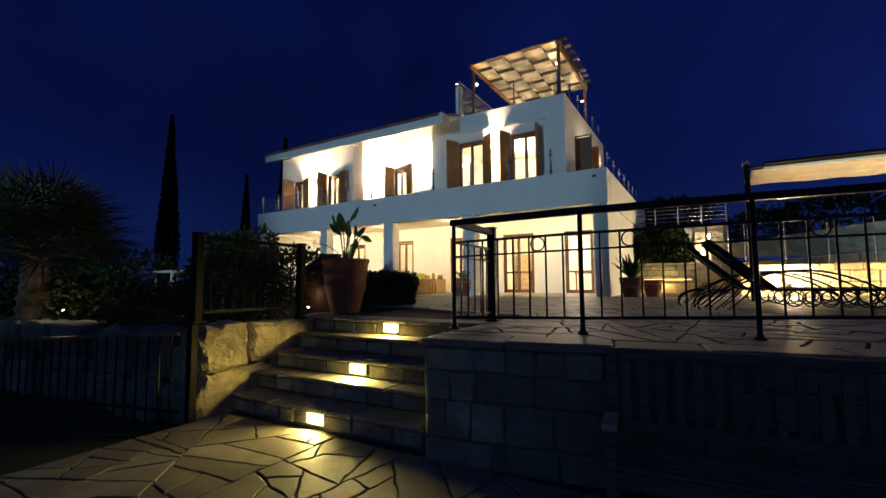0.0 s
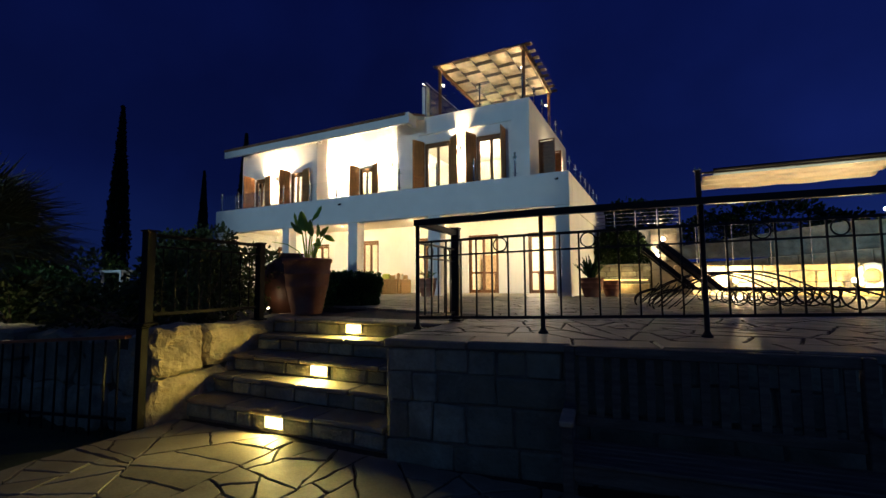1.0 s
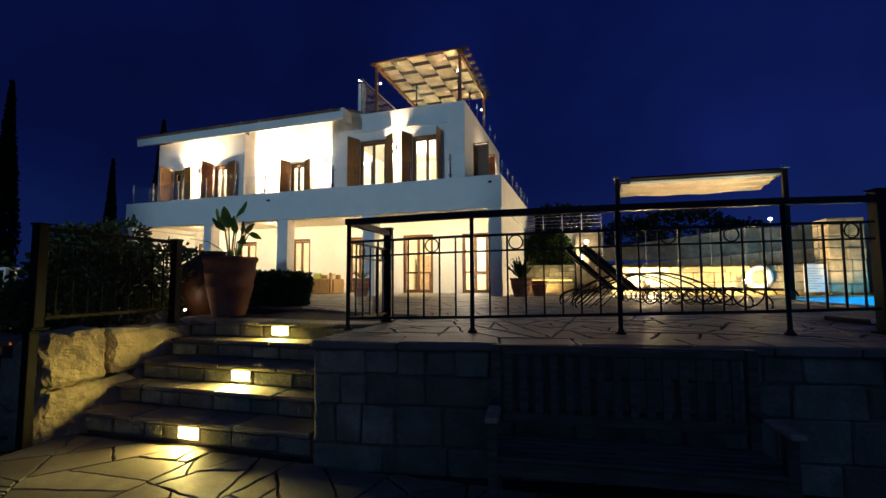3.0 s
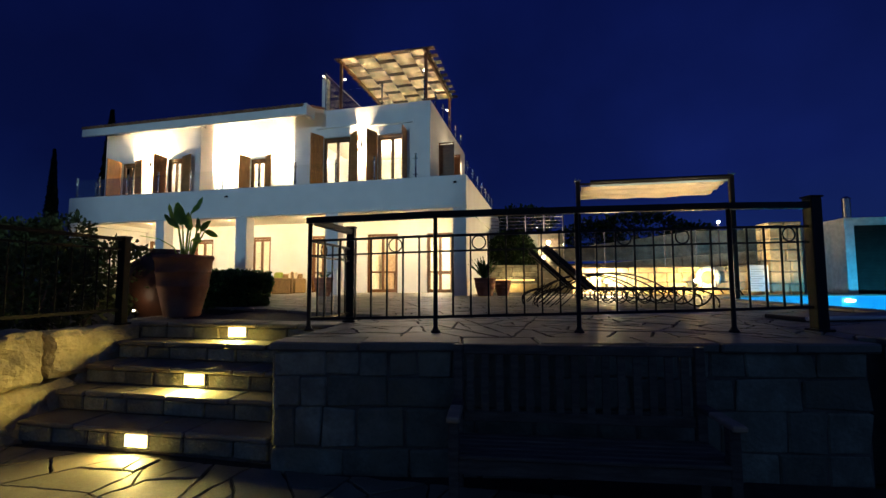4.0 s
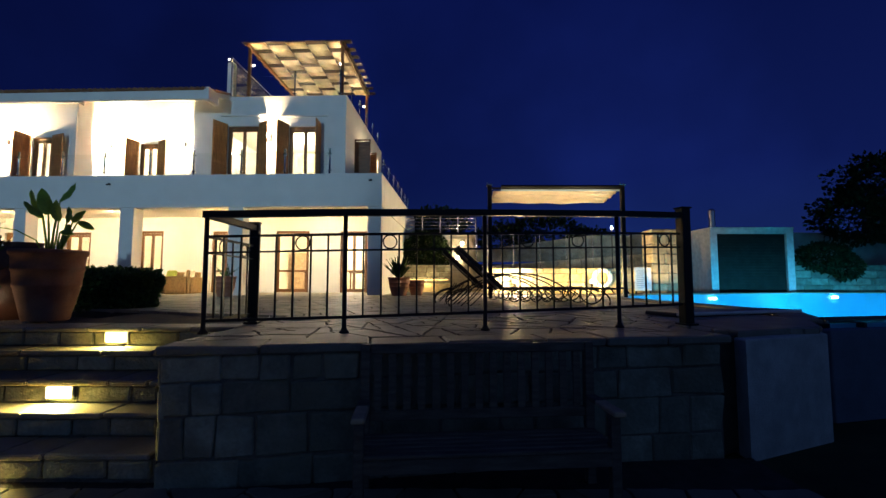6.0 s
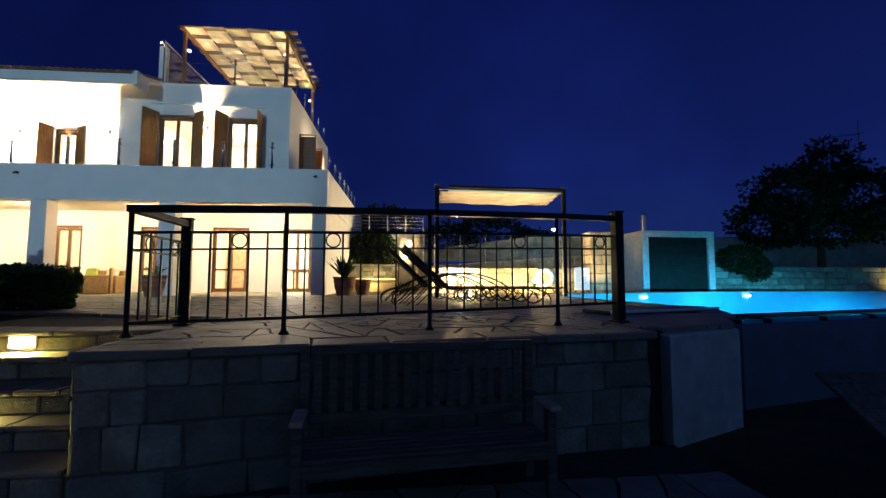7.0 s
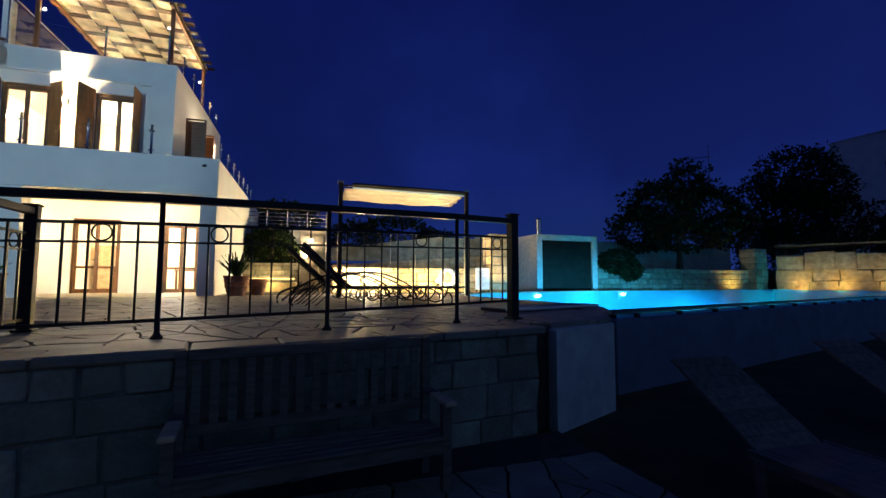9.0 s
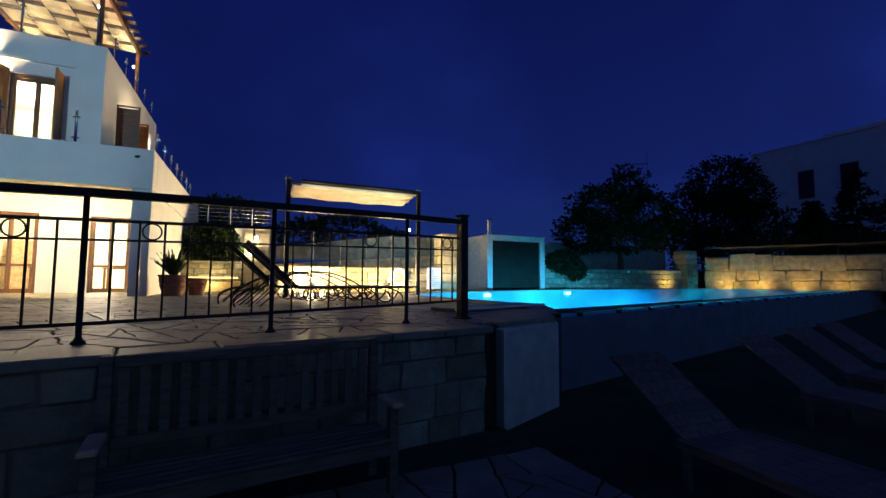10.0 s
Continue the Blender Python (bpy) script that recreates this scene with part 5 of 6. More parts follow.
# ---- sun loungers on the terrace ----
def iron_lounger(m):
    L = thing("sun_lounger", m, "dark wrought iron sun lounger with raised back and curled frame", "sun lounger", "sun loungers on the terrace")
    for y in (-0.30, 0.30):
        b_ = B()
        bar(b_, (-0.05, y, 0.30), (2.05, y, 0.30), 0.03, 0.035)
        part("side_rail", b_, "iron", L)
        b_ = B()
        bar(b_, (-0.05, y, 0.30), (-0.82, y, 1.02), 0.045, 0.075)
        part("back_rail", b_, "iron", L)
        # sweeping arc and scrolls below
        b_ = B()
        tube(b_, [(-0.75 + 2.0 * f, y, 0.02 + 0.55 * math.sin(math.pi * (f * 0.86 + 0.07)) ** 0.8) for f in [k / 18 for k in range(19)]], 0.014, 5)
        part("arm_arc", b_, "iron", L, "", True)
        for k in range(5):
            b_ = B()
            ring(b_, (0.16 + 0.19 * k, y, 0.175), 0.10, 0.009, "y", 16)
            part("scroll", b_, "iron", L, "", True)
        for cx, rr in ((1.16, 0.15), (1.52, 0.20)):
            b_ = B()
            tube(b_, [(cx - rr * math.cos(math.pi * f) * (1 + 0.25 * f), y, 0.285 - 1.25 * rr * math.sin(math.pi * f)) for f in [k / 12 for k in range(13)]], 0.014, 5)
            part("u_scroll", b_, "iron", L, "", True)
        b_ = B()
        tube(b_, [(2.05 + 0.16 * f, y, 0.30 + 0.05 * math.sin(f * 3.1) - 0.09 * f) for f in [k / 6 for k in range(7)]], [0.018, 0.018, 0.017, 0.016, 0.014, 0.012, 0.01], 5)
        part("foot_curl", b_, "iron", L, "", True)
        for sx in (-0.62, 1.5):
            b_ = B()
            s = 1 if sx > 0 else -1
            tube(b_, [(sx + s * 0.36 * math.sin(f * 1.9), y, 0.30 * (1 - f) + 0.05 * math.sin(f * 3.1)) for f in [k / 10 for k in range(11)]], 0.014, 5)
            part("leg", b_, "iron", L, "", True)
        for k in range(3):
            b_ = B()
            tube(b_, [(-0.30 - 0.13 * k - 0.34 * f * f, y, 0.34 + 0.03 * k - 0.36 * f ** 1.6) for f in [j / 8 for j in range(9)]], 0.009, 5)
            part("curled_rod", b_, "iron", L, "", True)
    b_ = B()
    obox(b_, pose(-0.455, 0, 0.70, 0, 43, 0), 1.0, 0.54, 0.055, 0.015)
    part("back_pad", b_, "iron", L, "thin dark padded back")
    for k in range(20):
        b_ = B()
        x = 0.0 + k * 0.105
        box(b_, x, x + 0.07, -0.285, 0.285, 0.30, 0.312)
        part("seat_slat", b_, "iron", L)
    for k in range(10):
        b_ = B()
        f = (k + 0.5) / 10
        obox(b_, pose(-0.05 - 0.77 * f, 0, 0.30 + 0.72 * f, 0, 43, 0), 0.075, 0.57, 0.012)
        part("back_slat", b_, "iron", L)
    return L


l1 = iron_lounger(pose(1.86, 4.15, -0.01, 0, 0, 4))
copy_thing(l1, pose(1.62, 5.1, -0.01, 0, 0, 2))

# ---- awning ----
aw = thing("awning", pose(0, 0, -0.03), "retractable cream awning with pale blue valance on dark posts", "awning")
AWP = [(2.0, 7.4), (5.43, 7.42)]
for x, y in AWP:
    b = B()
    box(b, x - 0.05, x + 0.05, y - 0.05, y + 0.05, 0, 2.90, 0.006)
    box(b, x - 0.1, x + 0.1, y - 0.1, y + 0.1, 0, 0.02)
    part("post", b, "iron", aw)
    b = B()
    box(b, x - 0.085, x + 0.065, y - 0.10, y + 0.10, 2.905, 2.935, 0.008)
    rod(b, (x - 0.05, y - 0.02, 2.935), (x - 0.05, y - 0.02, 3.0), 0.02, 0.012)
    rod(b, (x + 0.03, y - 0.02, 2.935), (x + 0.03, y - 0.02, 2.975), 0.02, 0.012)
    part("bracket", b, "steel", aw)
    b = B()
    bar(b, (x, y + 0.05, 2.86), (x + 0.16, y + 1.6, 2.90), 0.05, 0.05)
    part("arm", b, "iron", aw)
b = B()
rod(b, (2.30, 7.40, 2.885), (5.40, 7.42, 2.885), 0.045, seg=14)
bar(b, (1.95, 7.40, 2.84), (5.46, 7.42, 2.84), 0.06, 0.04)
part("front_beam", b, "iron", aw)
# gathered canvas: shallow folds that hang behind the beam
b = B()
NX, NY = 36, 16
grid = []
for j in range(NY + 1):
    f = j / NY
    line = []
    for i in range(NX + 1):
        g = i / NX
        sag = 0.025 * math.sin(math.pi * g) + 0.010 * math.sin(g * 19 + j * 0.9)
        fold = 0.028 * math.sin(f * 3 * 2 * math.pi + 0.5 * math.sin(g * 7))
        cut_ = 0.14 * f * f if g > 0.5 else 0.0
        line.append(b.verts.new((2.10 + (3.24 - cut_) * g, 7.50 + 0.62 * f + fold, 2.795 - 0.20 * f - sag * f + 0.5 * fold)))
    grid.append(line)
for j in range(NY):
    for i in range(NX):
        b.faces.new((grid[j][i], grid[j][i + 1], grid[j + 1][i + 1], grid[j + 1][i]))
bmesh.ops.solidify(b, geom=b.faces[:], thickness=0.006)
part("canopy", b, "fabric", aw, "gathered cream canvas canopy lit from below", True)
b = B()
bar(b, (2.30, 7.44, 2.805), (5.38, 7.46, 2.805), 0.012, 0.055)
part("valance", b, "bluefab", aw)

# ---- garden walls beside and behind the terrace ----
def block_wall(name, m, length, height, depth, mat, label, seed, hmin=0.16, hmax=0.32, wmin=0.3, wmax=0.7, amount=0.015, top_var=0.0):
    w_ = thing(name, m, label, "stone wall", kind="structure")
    r_ = random.Random(seed)
    b_ = B()
    box(b_, 0.02, length - 0.02, 0.03 + amount * 1.6, depth - 0.03, 0, height - 0.05)
    part("wall_core", b_, "mortar", w_)
    z = 0.0
    while z < height - 0.02:
        h = min(r_.uniform(hmin, hmax), height - z)
        if height - z - h < hmin * 0.6:
            h = height - z
        x = 0.0
        while x < length - 0.01:
            w = r_.uniform(wmin, wmax)
            if length - x - w < wmin * 0.6:
                w = length - x
            t_ = B()
            top = z + h - 0.008 + (r_.uniform(-top_var, top_var) if z + h >= height - 0.001 else 0)
            box(t_, x + 0.008, x + w - 0.008, r_.uniform(-0.015, 0.015), depth + 0.005, z + 0.008, top, min(0.03, h * 0.12))
            part("stone_block", rough(t_, amount, 3, x + z), mat, w_)
            x += w
        z += h
    return w_


block_wall("wall_lit", pose(2.2, 12.0, -0.04), 6.1, 0.92, 0.35, "yellowstone", "low yellow sandstone wall washed by lamps", 31)
block_wall("wall_upper", pose(1.9, 13.6, -0.14, 0, -4.4, 0), 7.0, 1.10, 0.4, "yellowstone", "higher sandstone terrace wall behind a glass fence", 32, 0.25, 0.4, 0.5, 1.1)
block_wall("wall_pillar", pose(8.3, 11.9, -0.04), 0.95, 2.33, 0.8, "yellowstone", "square sandstone pillar beside the pool house", 33, 0.28, 0.4, 0.4, 0.6)
block_wall("wall_planter", pose(-0.9, 14.3, -0.04), 2.0, 1.12, 0.4, "stone", "stone planter wall behind the house", 34, 0.16, 0.26, 0.3, 0.6)
b = B()
box(b, -0.9, 1.05, 13.9, 14.28, -0.05, 0.30, 0.01)
solid("stone_bench", b, "yellowstone", "low stone bench lit from a strip above", "bench")
b = B()
prism(b, [(-1.2, 14.72), (9.5, 14.05), (9.5, 40), (-1.2, 40)], -0.6, 1.1)
solid("garden_upper", b, "soil", "raised dark garden behind the walls", kind="structure")
b = B()
prism(b, [(1.6, 1.2), (9.4, 1.2), (9.4, 2.28), (6.8, 2.28), (3.0, 1.78), (1.6, 1.60)], 14.1, 14.35)
for v in b.verts:
    v.co = Vector((v.co.x, v.co.z, v.co.y))
bmesh.ops.recalc_face_normals(b, faces=b.faces[:])
solid("wall_ramp", b, "stone", "plain rendered wall with a rising top behind the stone wall", kind="structure")
gf = thing("glass_fence", pose(0, 0, 0), "glass safety fence with steel posts on a low wall", "fence")
gx = [2.4, 3.36, 4.33, 5.30, 6.27, 7.24, 8.2]
for x in gx:
    b = B()
    rod(b, (x, 12.18, 0.86), (x, 12.18, 2.19), 0.013, seg=10)
    part("post", b, "steel", gf)
for a, c in zip(gx, gx[1:]):
    b = B()
    box(b, a + 0.03, c - 0.03, 12.176, 12.184, 0.93, 2.2)
    part("glass_panel", b, "balu", gf).visible_shadow = False
# lifebuoy, notice and wall spot
lb = thing("lifebuoy", pose(6.5, 11.93, 0.52), "white ring lifebuoy hung on a lit stone wall", "lifebuoy")
b = B()
ring(b, (0, 0, 0), 0.29, 0.085, "y", 32)
part("ring", b, "white", lb, "", True)
for k in range(4):
    b = B()
    a = math.pi / 4 + k * math.pi / 2
    ring(b, (0.29 * math.cos(a), 0, 0.29 * math.sin(a)), 0.09, 0.018, "x", 12)
    part("band", b, "print", lb, "dark fastening band")
nb = thing("notice_board", pose(7.93, 11.86, -0.02), "white notice board with fine grey print standing by the wall", "notice board")
b = B()
box(b, -0.3, 0.3, 0, 0.03, 0.08, 0.92, 0.006)
part("panel", b, "white", nb)
for k in range(9):
    b = B()
    wdt = 0.22 - 0.05 * ((k * 7) % 3)
    box(b, -0.23, -0.23 + wdt * 2, -0.004, -0.0005, 0.78 - k * 0.075, 0.80 - k * 0.075)
    part("print_line", b, "faint", nb)
for x in (-0.25, 0.25):
    b = B()
    box(b, x - 0.02, x + 0.02, 0.005, 0.03, 0, 0.08)
    part("foot", b, "steel", nb)
# the spot at x 6.0 is an added body for the fill lamp
for px, py, pz in [(3.30, 11.62, 0.0), (6.0, 11.6, 0.0)]:
    ls = thing("garden_spot", pose(px, py, -0.03), "small lit garden spotlight on the paving", "spotlight", "spots along the wall")
    b = B()
    rod(b, (0, 0, 0), (0, 0, 0.24), 0.015)
    rod(b, (0, 0, 0), (0, 0, 0.02), 0.07, seg=14)
    part("stake", b, "iron", ls)
    b = B()
    rod(b, (0, -0.05, 0.28), (0, 0.04, 0.38), 0.05, 0.06, 14)
    part("head", b, "iron", ls)
    b = B()
    bmesh.ops.create_uvsphere(b, u_segments=14, v_segments=8, radius=0.065, matrix=Matrix.Translation((0, 0.0, 0.43)))
    part("lens", b, "bulb", ls, "glowing bulb", True)
yl = thing("yard_lamp", pose(7.15, 12.62, 0.85), "bright white lamp on a thin pole", "lamp")
b = B()
rod(b, (0, 0, 0), (0, 0, 1.52), 0.02)
part("pole", b, "darkmetal", yl)
b = B()
bmesh.ops.create_uvsphere(b, u_segments=16, v_segments=10, radius=0.048, matrix=Matrix.Translation((0, 0, 1.565)))
part("globe", b, "white_bulb", yl, "glowing white globe", True)

# steel railing and lit stair behind the house corner
b = B()
box(b, -1.0, 2.25, 15.0, 17.0, -0.05, 2.5)
solid("wall_back_terrace", b, "render", "plain wall of a raised rear terrace", kind="structure")
sr = thing("steel_railing", pose(-0.9, 15.05, 2.5), "white steel railing with horizontal bars on a rear terrace", "railing")
for k in range(5):
    b = B()
    rod(b, (k * 0.775, 0, 0), (k * 0.775, 0, 0.72), 0.03, seg=8)
    part("post", b, "steel", sr)
for z in (0.18, 0.33, 0.48, 0.63):
    b = B()
    rod(b, (0, 0, z), (3.1, 0, z), 0.018, seg=8)
    part("rail", b, "steel", sr)
st = thing("rear_stair", pose(1.15, 13.9, -0.04), "pale rear stair with small wall lamps", "stairs")
for k in range(9):
    b = B()
    box(b, 0, 0.9, 0.12 * k, 0.12 * k + 0.119, 0, 0.28 * (k + 1), 0.006)
    part("step", b, "flag", st)
for z, y in ((1.35, -0.02), (1.95, 0.2)):
    lp = thing("wall_light", pose(1.35 + 0.2 * (z > 1.5), 13.86 + y, z), "small round lit lamp by the rear stair", "wall lamp", "lamps by the rear stair")
    b = B()
    bmesh.ops.create_uvsphere(b, u_segments=12, v_segments=8, radius=0.07)
    part("globe", b, "bulb", lp, "", True)
    b = B()
    rod(b, (0, 0.05, 0), (0, 0.12, 0), 0.03)
    part("mount", b, "steel", lp)
sh = thing("stair_handrail", pose(0, 0, 0), "steel handrail stepping down beside the rear stair", "railing")
ends = [(2.18, 14.95, 2.5), (2.16, 14.55, 1.75), (2.14, 14.2, 1.1), (2.12, 13.88, 0.35)]
for x, y, z in ends:
    b = B()
    rod(b, (x, y, z - 0.42), (x, y, z + 0.82), 0.02, seg=8)
    part("post", b, "steel", sh)
for (xa, ya, za), (xb, yb, zb) in zip(ends, ends[1:]):
    for dz in (0.80, 0.55, 0.30):
        b = B()
        rod(b, (xa, ya, za + dz), (xb, yb, zb + dz), 0.014, seg=6)
        part("rail", b, "steel", sh)
bush("rear_shrub", [((-0.1, 14.75, 1.75), (0.9, 0.45, 0.75)), ((0.6, 14.7, 1.5), (0.55, 0.4, 0.55)), ((-0.6, 14.7, 1.35), (0.5, 0.4, 0.5)), ((0.3, 14.8, 2.0), (0.6, 0.4, 0.5))], 9000, 0.10, "cypress", "dark shrub above a stone planter", seed=12)

sl = thing("strip_lamp", pose(0.1, 14.24, 0.46), "glowing warm strip lamp above a stone bench", "strip lamp")
b = B()
box(b, -0.9, 0.9, 0.0, 0.05, -0.03, 0.03, 0.006)
part("channel", b, "steel", sl)
b = B()
box(b, -0.88, 0.88, -0.012, -0.001, -0.022, 0.022)
part("diffuser", b, "strip_glow", sl, "glowing warm diffuser")

# ---- pool ----
POOL = [(5.0, 1.09), (5.8, 2.5), (5.3, 8.2), (7.5, 10.2), (13.5, 11.75), (24.0, 13.0), (26.0, 13.0), (29.35, 6.73)]
basin = B()
top = [basin.verts.new((x, y, -0.03)) for x, y in POOL]
bot = [basin.verts.new((x, y, -1.5)) for x, y in POOL]
n = len(POOL)
for k in range(n):
    basin.faces.new((top[(k + 1) % n], top[k], bot[k], bot[(k + 1) % n]))
basin.faces.new(bot)
bmesh.ops.recalc_face_normals(basin, faces=basin.faces[:])
solid("pool_basin", basin, "pooltile", "pale blue tiled pool basin lit under water", kind="structure")
b = B()
f = b.faces.new([b.verts.new((x, y, -0.055)) for x, y in POOL])
wat = solid("pool_water", b, "water", "still glowing turquoise pool water", kind="structure")
wat.visible_shadow = False
# overflow wall towards the lower garden
pa, pb = Vector((4.99, 1.07, 0)), Vector((31.07, 7.1, 0))
pd = (pb - pa).normalized()
ang = math.degrees(math.atan2(pd.y, pd.x))
PW = pose(pa.x, pa.y, 0, 0, 0, ang)
b = B()
box(b, -0.2, (pb - pa).length, -0.14, -0.005, -1.02, -0.075, 0.01)
solid("wall_pool", b, "poolwall", "rendered outer wall of an overflow pool", kind="structure", m=PW)
pr = thing("pool_edge_pipe", PW, "thin metal pipe on brackets along the pool edge", "pipe")
b = B()
rod(b, (0.0, 0.09, 0.0), (25.2, 0.09, 0.0), 0.036, seg=8)
part("pipe", b, "darkmetal", pr)
for k in range(24):
    b = B()
    box(b, 0.4 + k * 1.05 - 0.02, 0.4 + k * 1.05 + 0.02, -0.06, 0.10, -0.074, -0.02)
    part("bracket", b, "darkmetal", pr)
b = B()
prism(b, [(7.45, 10.25), (13.5, 11.8), (24.0, 13.05), (26.05, 13.05), (29.45, 6.75), (60, 6.75), (60, 40), (9.1, 40), (9.0, 12.25)], -1.0, -0.03)
solid("pool_deck", b, "flag", "pale stone deck beyond the pool", kind="structure")
for px, py in [(9.65, 10.72), (14.65, 11.85)]:
    pl = thing("pool_lamp", pose(px, py - 0.03, -0.16), "round lit underwater pool lamp", "pool lamp", "lamps in the pool wall")
    b = B()
    rod(b, (0, 0.0, 0), (0, -0.04, 0), 0.13, seg=20)
    bmesh.ops.scale(b, vec=(1, 1, 0.34), verts=b.verts)
    part("lens", b, "pool_bulb", pl)
    b = B()
    ring(b, (0, -0.02, 0), 0.14, 0.014, "y", 20)
    bmesh.ops.scale(b, vec=(1, 1, 0.36), verts=b.verts)
    part("rim", b, "steel", pl)
# pool coping slabs on the terrace side
cop = thing("pool_coping", pose(0, 0, 0), "pale stone coping along the pool edge", "coping", kind="structure")
edge = [(5.0, 1.12), (5.8, 2.5), (5.3, 8.2), (7.5, 10.2), (13.5, 11.75), (24.0, 13.0)]
for (xa, ya), (xb, yb) in zip(edge, edge[1:]):
    A, C = Vector((xa, ya, 0)), Vector((xb, yb, 0))
    L = (C - A).length
    d = (C - A) / L
    nrm = Vector((-d.y, d.x, 0))
    k = 0.0
    while k < L - 0.05:
        w = min(0.6, L - k)
        b = B()
        q = A + d * (k + w / 2) + nrm * 0.17
        obox(b, Matrix.Translation((q.x, q.y, -0.015)) @ pose(0, 0, 0, 0, 0, math.degrees(math.atan2(d.y, d.x))), w - 0.012, 0.36, 0.05, 0.012)
        part("coping_slab", b, "flag", cop)
        k += w
# rendered block and slab at the terrace's end
b = B()
prism(b, [(3.30, -0.05), (4.36, 0.40), (4.78, 1.30), (3.42, 1.30)], -1.02, -0.05, 0.012)
solid("wall_block", b, "shedwall", "pale rendered block at the end of the retaining wall", kind="structure")
b = B()
prism(b, [(3.34, 0.10), (4.42, 0.52), (4.96, 1.34), (4.5, 1.9), (3.3, 0.72)], -0.046, 0.006, 0.012)
solid("deck_slab", b, "flag", "flat stone slab over the wall's end", "slab")
lid = thing("pool_cover_box", pose(4.36, 2.0, 0.0, 0, 0, 18), "long low lid with a pale edge beside the pool", "pool cover")
b = B()
box(b, -0.9, 1.15, -0.22, 0.28, 0.0, 0.05, 0.012)
part("lid", b, "darkmetal", lid)
b = B()
rod(b, (-0.9, -0.24, 0.035), (1.16, -0.24, 0.035), 0.022, seg=10)
part("roller_edge", b, "white", lid)

# ---- pool house ----
shed = thing("pool_house", pose(11.02, 12.9, -0.04, 0, 0, 0), "small white rendered pool house with a dark shutter door", "shed")
SW, SHH, SD = 3.19, 2.42, 1.9
b = holed(0, SW, 0, SHH, 0, 0.22, [(0.27, 2.92, 0, 2.26)])
part("front_wall", b, "shedwall", shed)
b = B()
box(b, 0, 0.22, 0.22, SD, 0, SHH)
part("side_wall", b, "shedwall", shed)
b = B()
box(b, SW - 0.22, SW, 0.22, SD, 0, SHH)
part("side_wall", b, "shedwall", shed)
b = B()
box(b, -0.015, SW + 0.015, -0.02, SD + 0.03, SHH, SHH + 0.09, 0.01)
part("roof", b, "shedwall", shed)
b = B()
box(b, 0.27, 2.92, 0.10, 0.16, 0, 2.26)
door = part("door", b, "green_door", shed, "dark green roller shutter door")
for k in range(20):
    b = B()
    box(b, 0.28, 2.91, 0.085, 0.099, 0.03 + k * 0.11, 0.03 + k * 0.11 + 0.09, 0.006)
    part("slat", b, "green_door", door)
b = B()
rod(b, (0.66, 0.9, SHH + 0.09), (0.66, 0.9, SHH + 0.86), 0.12, seg=20)
rod(b, (0.66, 0.9, SHH + 0.62), (0.66, 0.9, SHH + 0.66), 0.132, seg=20)
rod(b, (0.66, 0.9, SHH + 0.86), (0.66, 0.9, SHH + 0.95), 0.15, 0.06, 20)
part("flue", b, "steel", shed, "shiny steel flue pipe")

# ---- beyond the pool ----
block_wall("wall_far", pose(14.2, 13.4, -0.04, 0, 0, 0), 10.6, 1.08, 0.4, "stone", "low pale stone wall beyond the pool", 41, 0.25, 0.36, 0.6, 1.2)
block_wall("wall_pier", pose(24.7, 13.0, -0.04), 0.95, 2.25, 0.9, "stone", "squared stone pier beyond the pool", 42, 0.3, 0.42, 0.45, 0.95)
block_wall("wall_boulders", pose(26.35, 13.05, -0.04, 0, 0, -62), 9.6, 1.95, 0.7, "yellowstone", "wall of large rough yellow stone blocks lit from below", 43, 0.5, 0.8, 0.7, 1.7, 0.09, 0.14)
b = B()
box(b, 9.5, 26.8, 16.0, 16.3, -0.05, 2.60)
solid("wall_boundary", b, "render", "plain rendered boundary wall", kind="structure")
b = B()
prism(b, [(14.2, 13.82), (27.2, 13.82), (30.6, 7.4), (32.5, 3.0), (90, 3.0), (90, 60), (14.2, 60)], -0.6, 0.95)
solid("garden_far", b, "soil", "raised dark garden beyond the pool", kind="structure")
pc = thing("rush_canopy", pose(26.75, 13.3, 2.35, 0, 0, -62), "low brush roof above the boulder wall", "canopy")
b = B()
box(b, 0, 9.6, -0.3, 1.7, 0.0, 0.10)
bmesh.ops.subdivide_edges(b, edges=b.edges[:], cuts=14, use_grid_fill=True)
part("brush_layer", rough(b, 0.09, 2.2), "bark", pc)
for k in range(4):
    b = B()
    rod(b, (0.4 + 2.9 * k, 0.9, -1.45), (0.4 + 2.9 * k, 0.9, 0.05), 0.06, seg=8)
    part("post", b, "bark", pc)


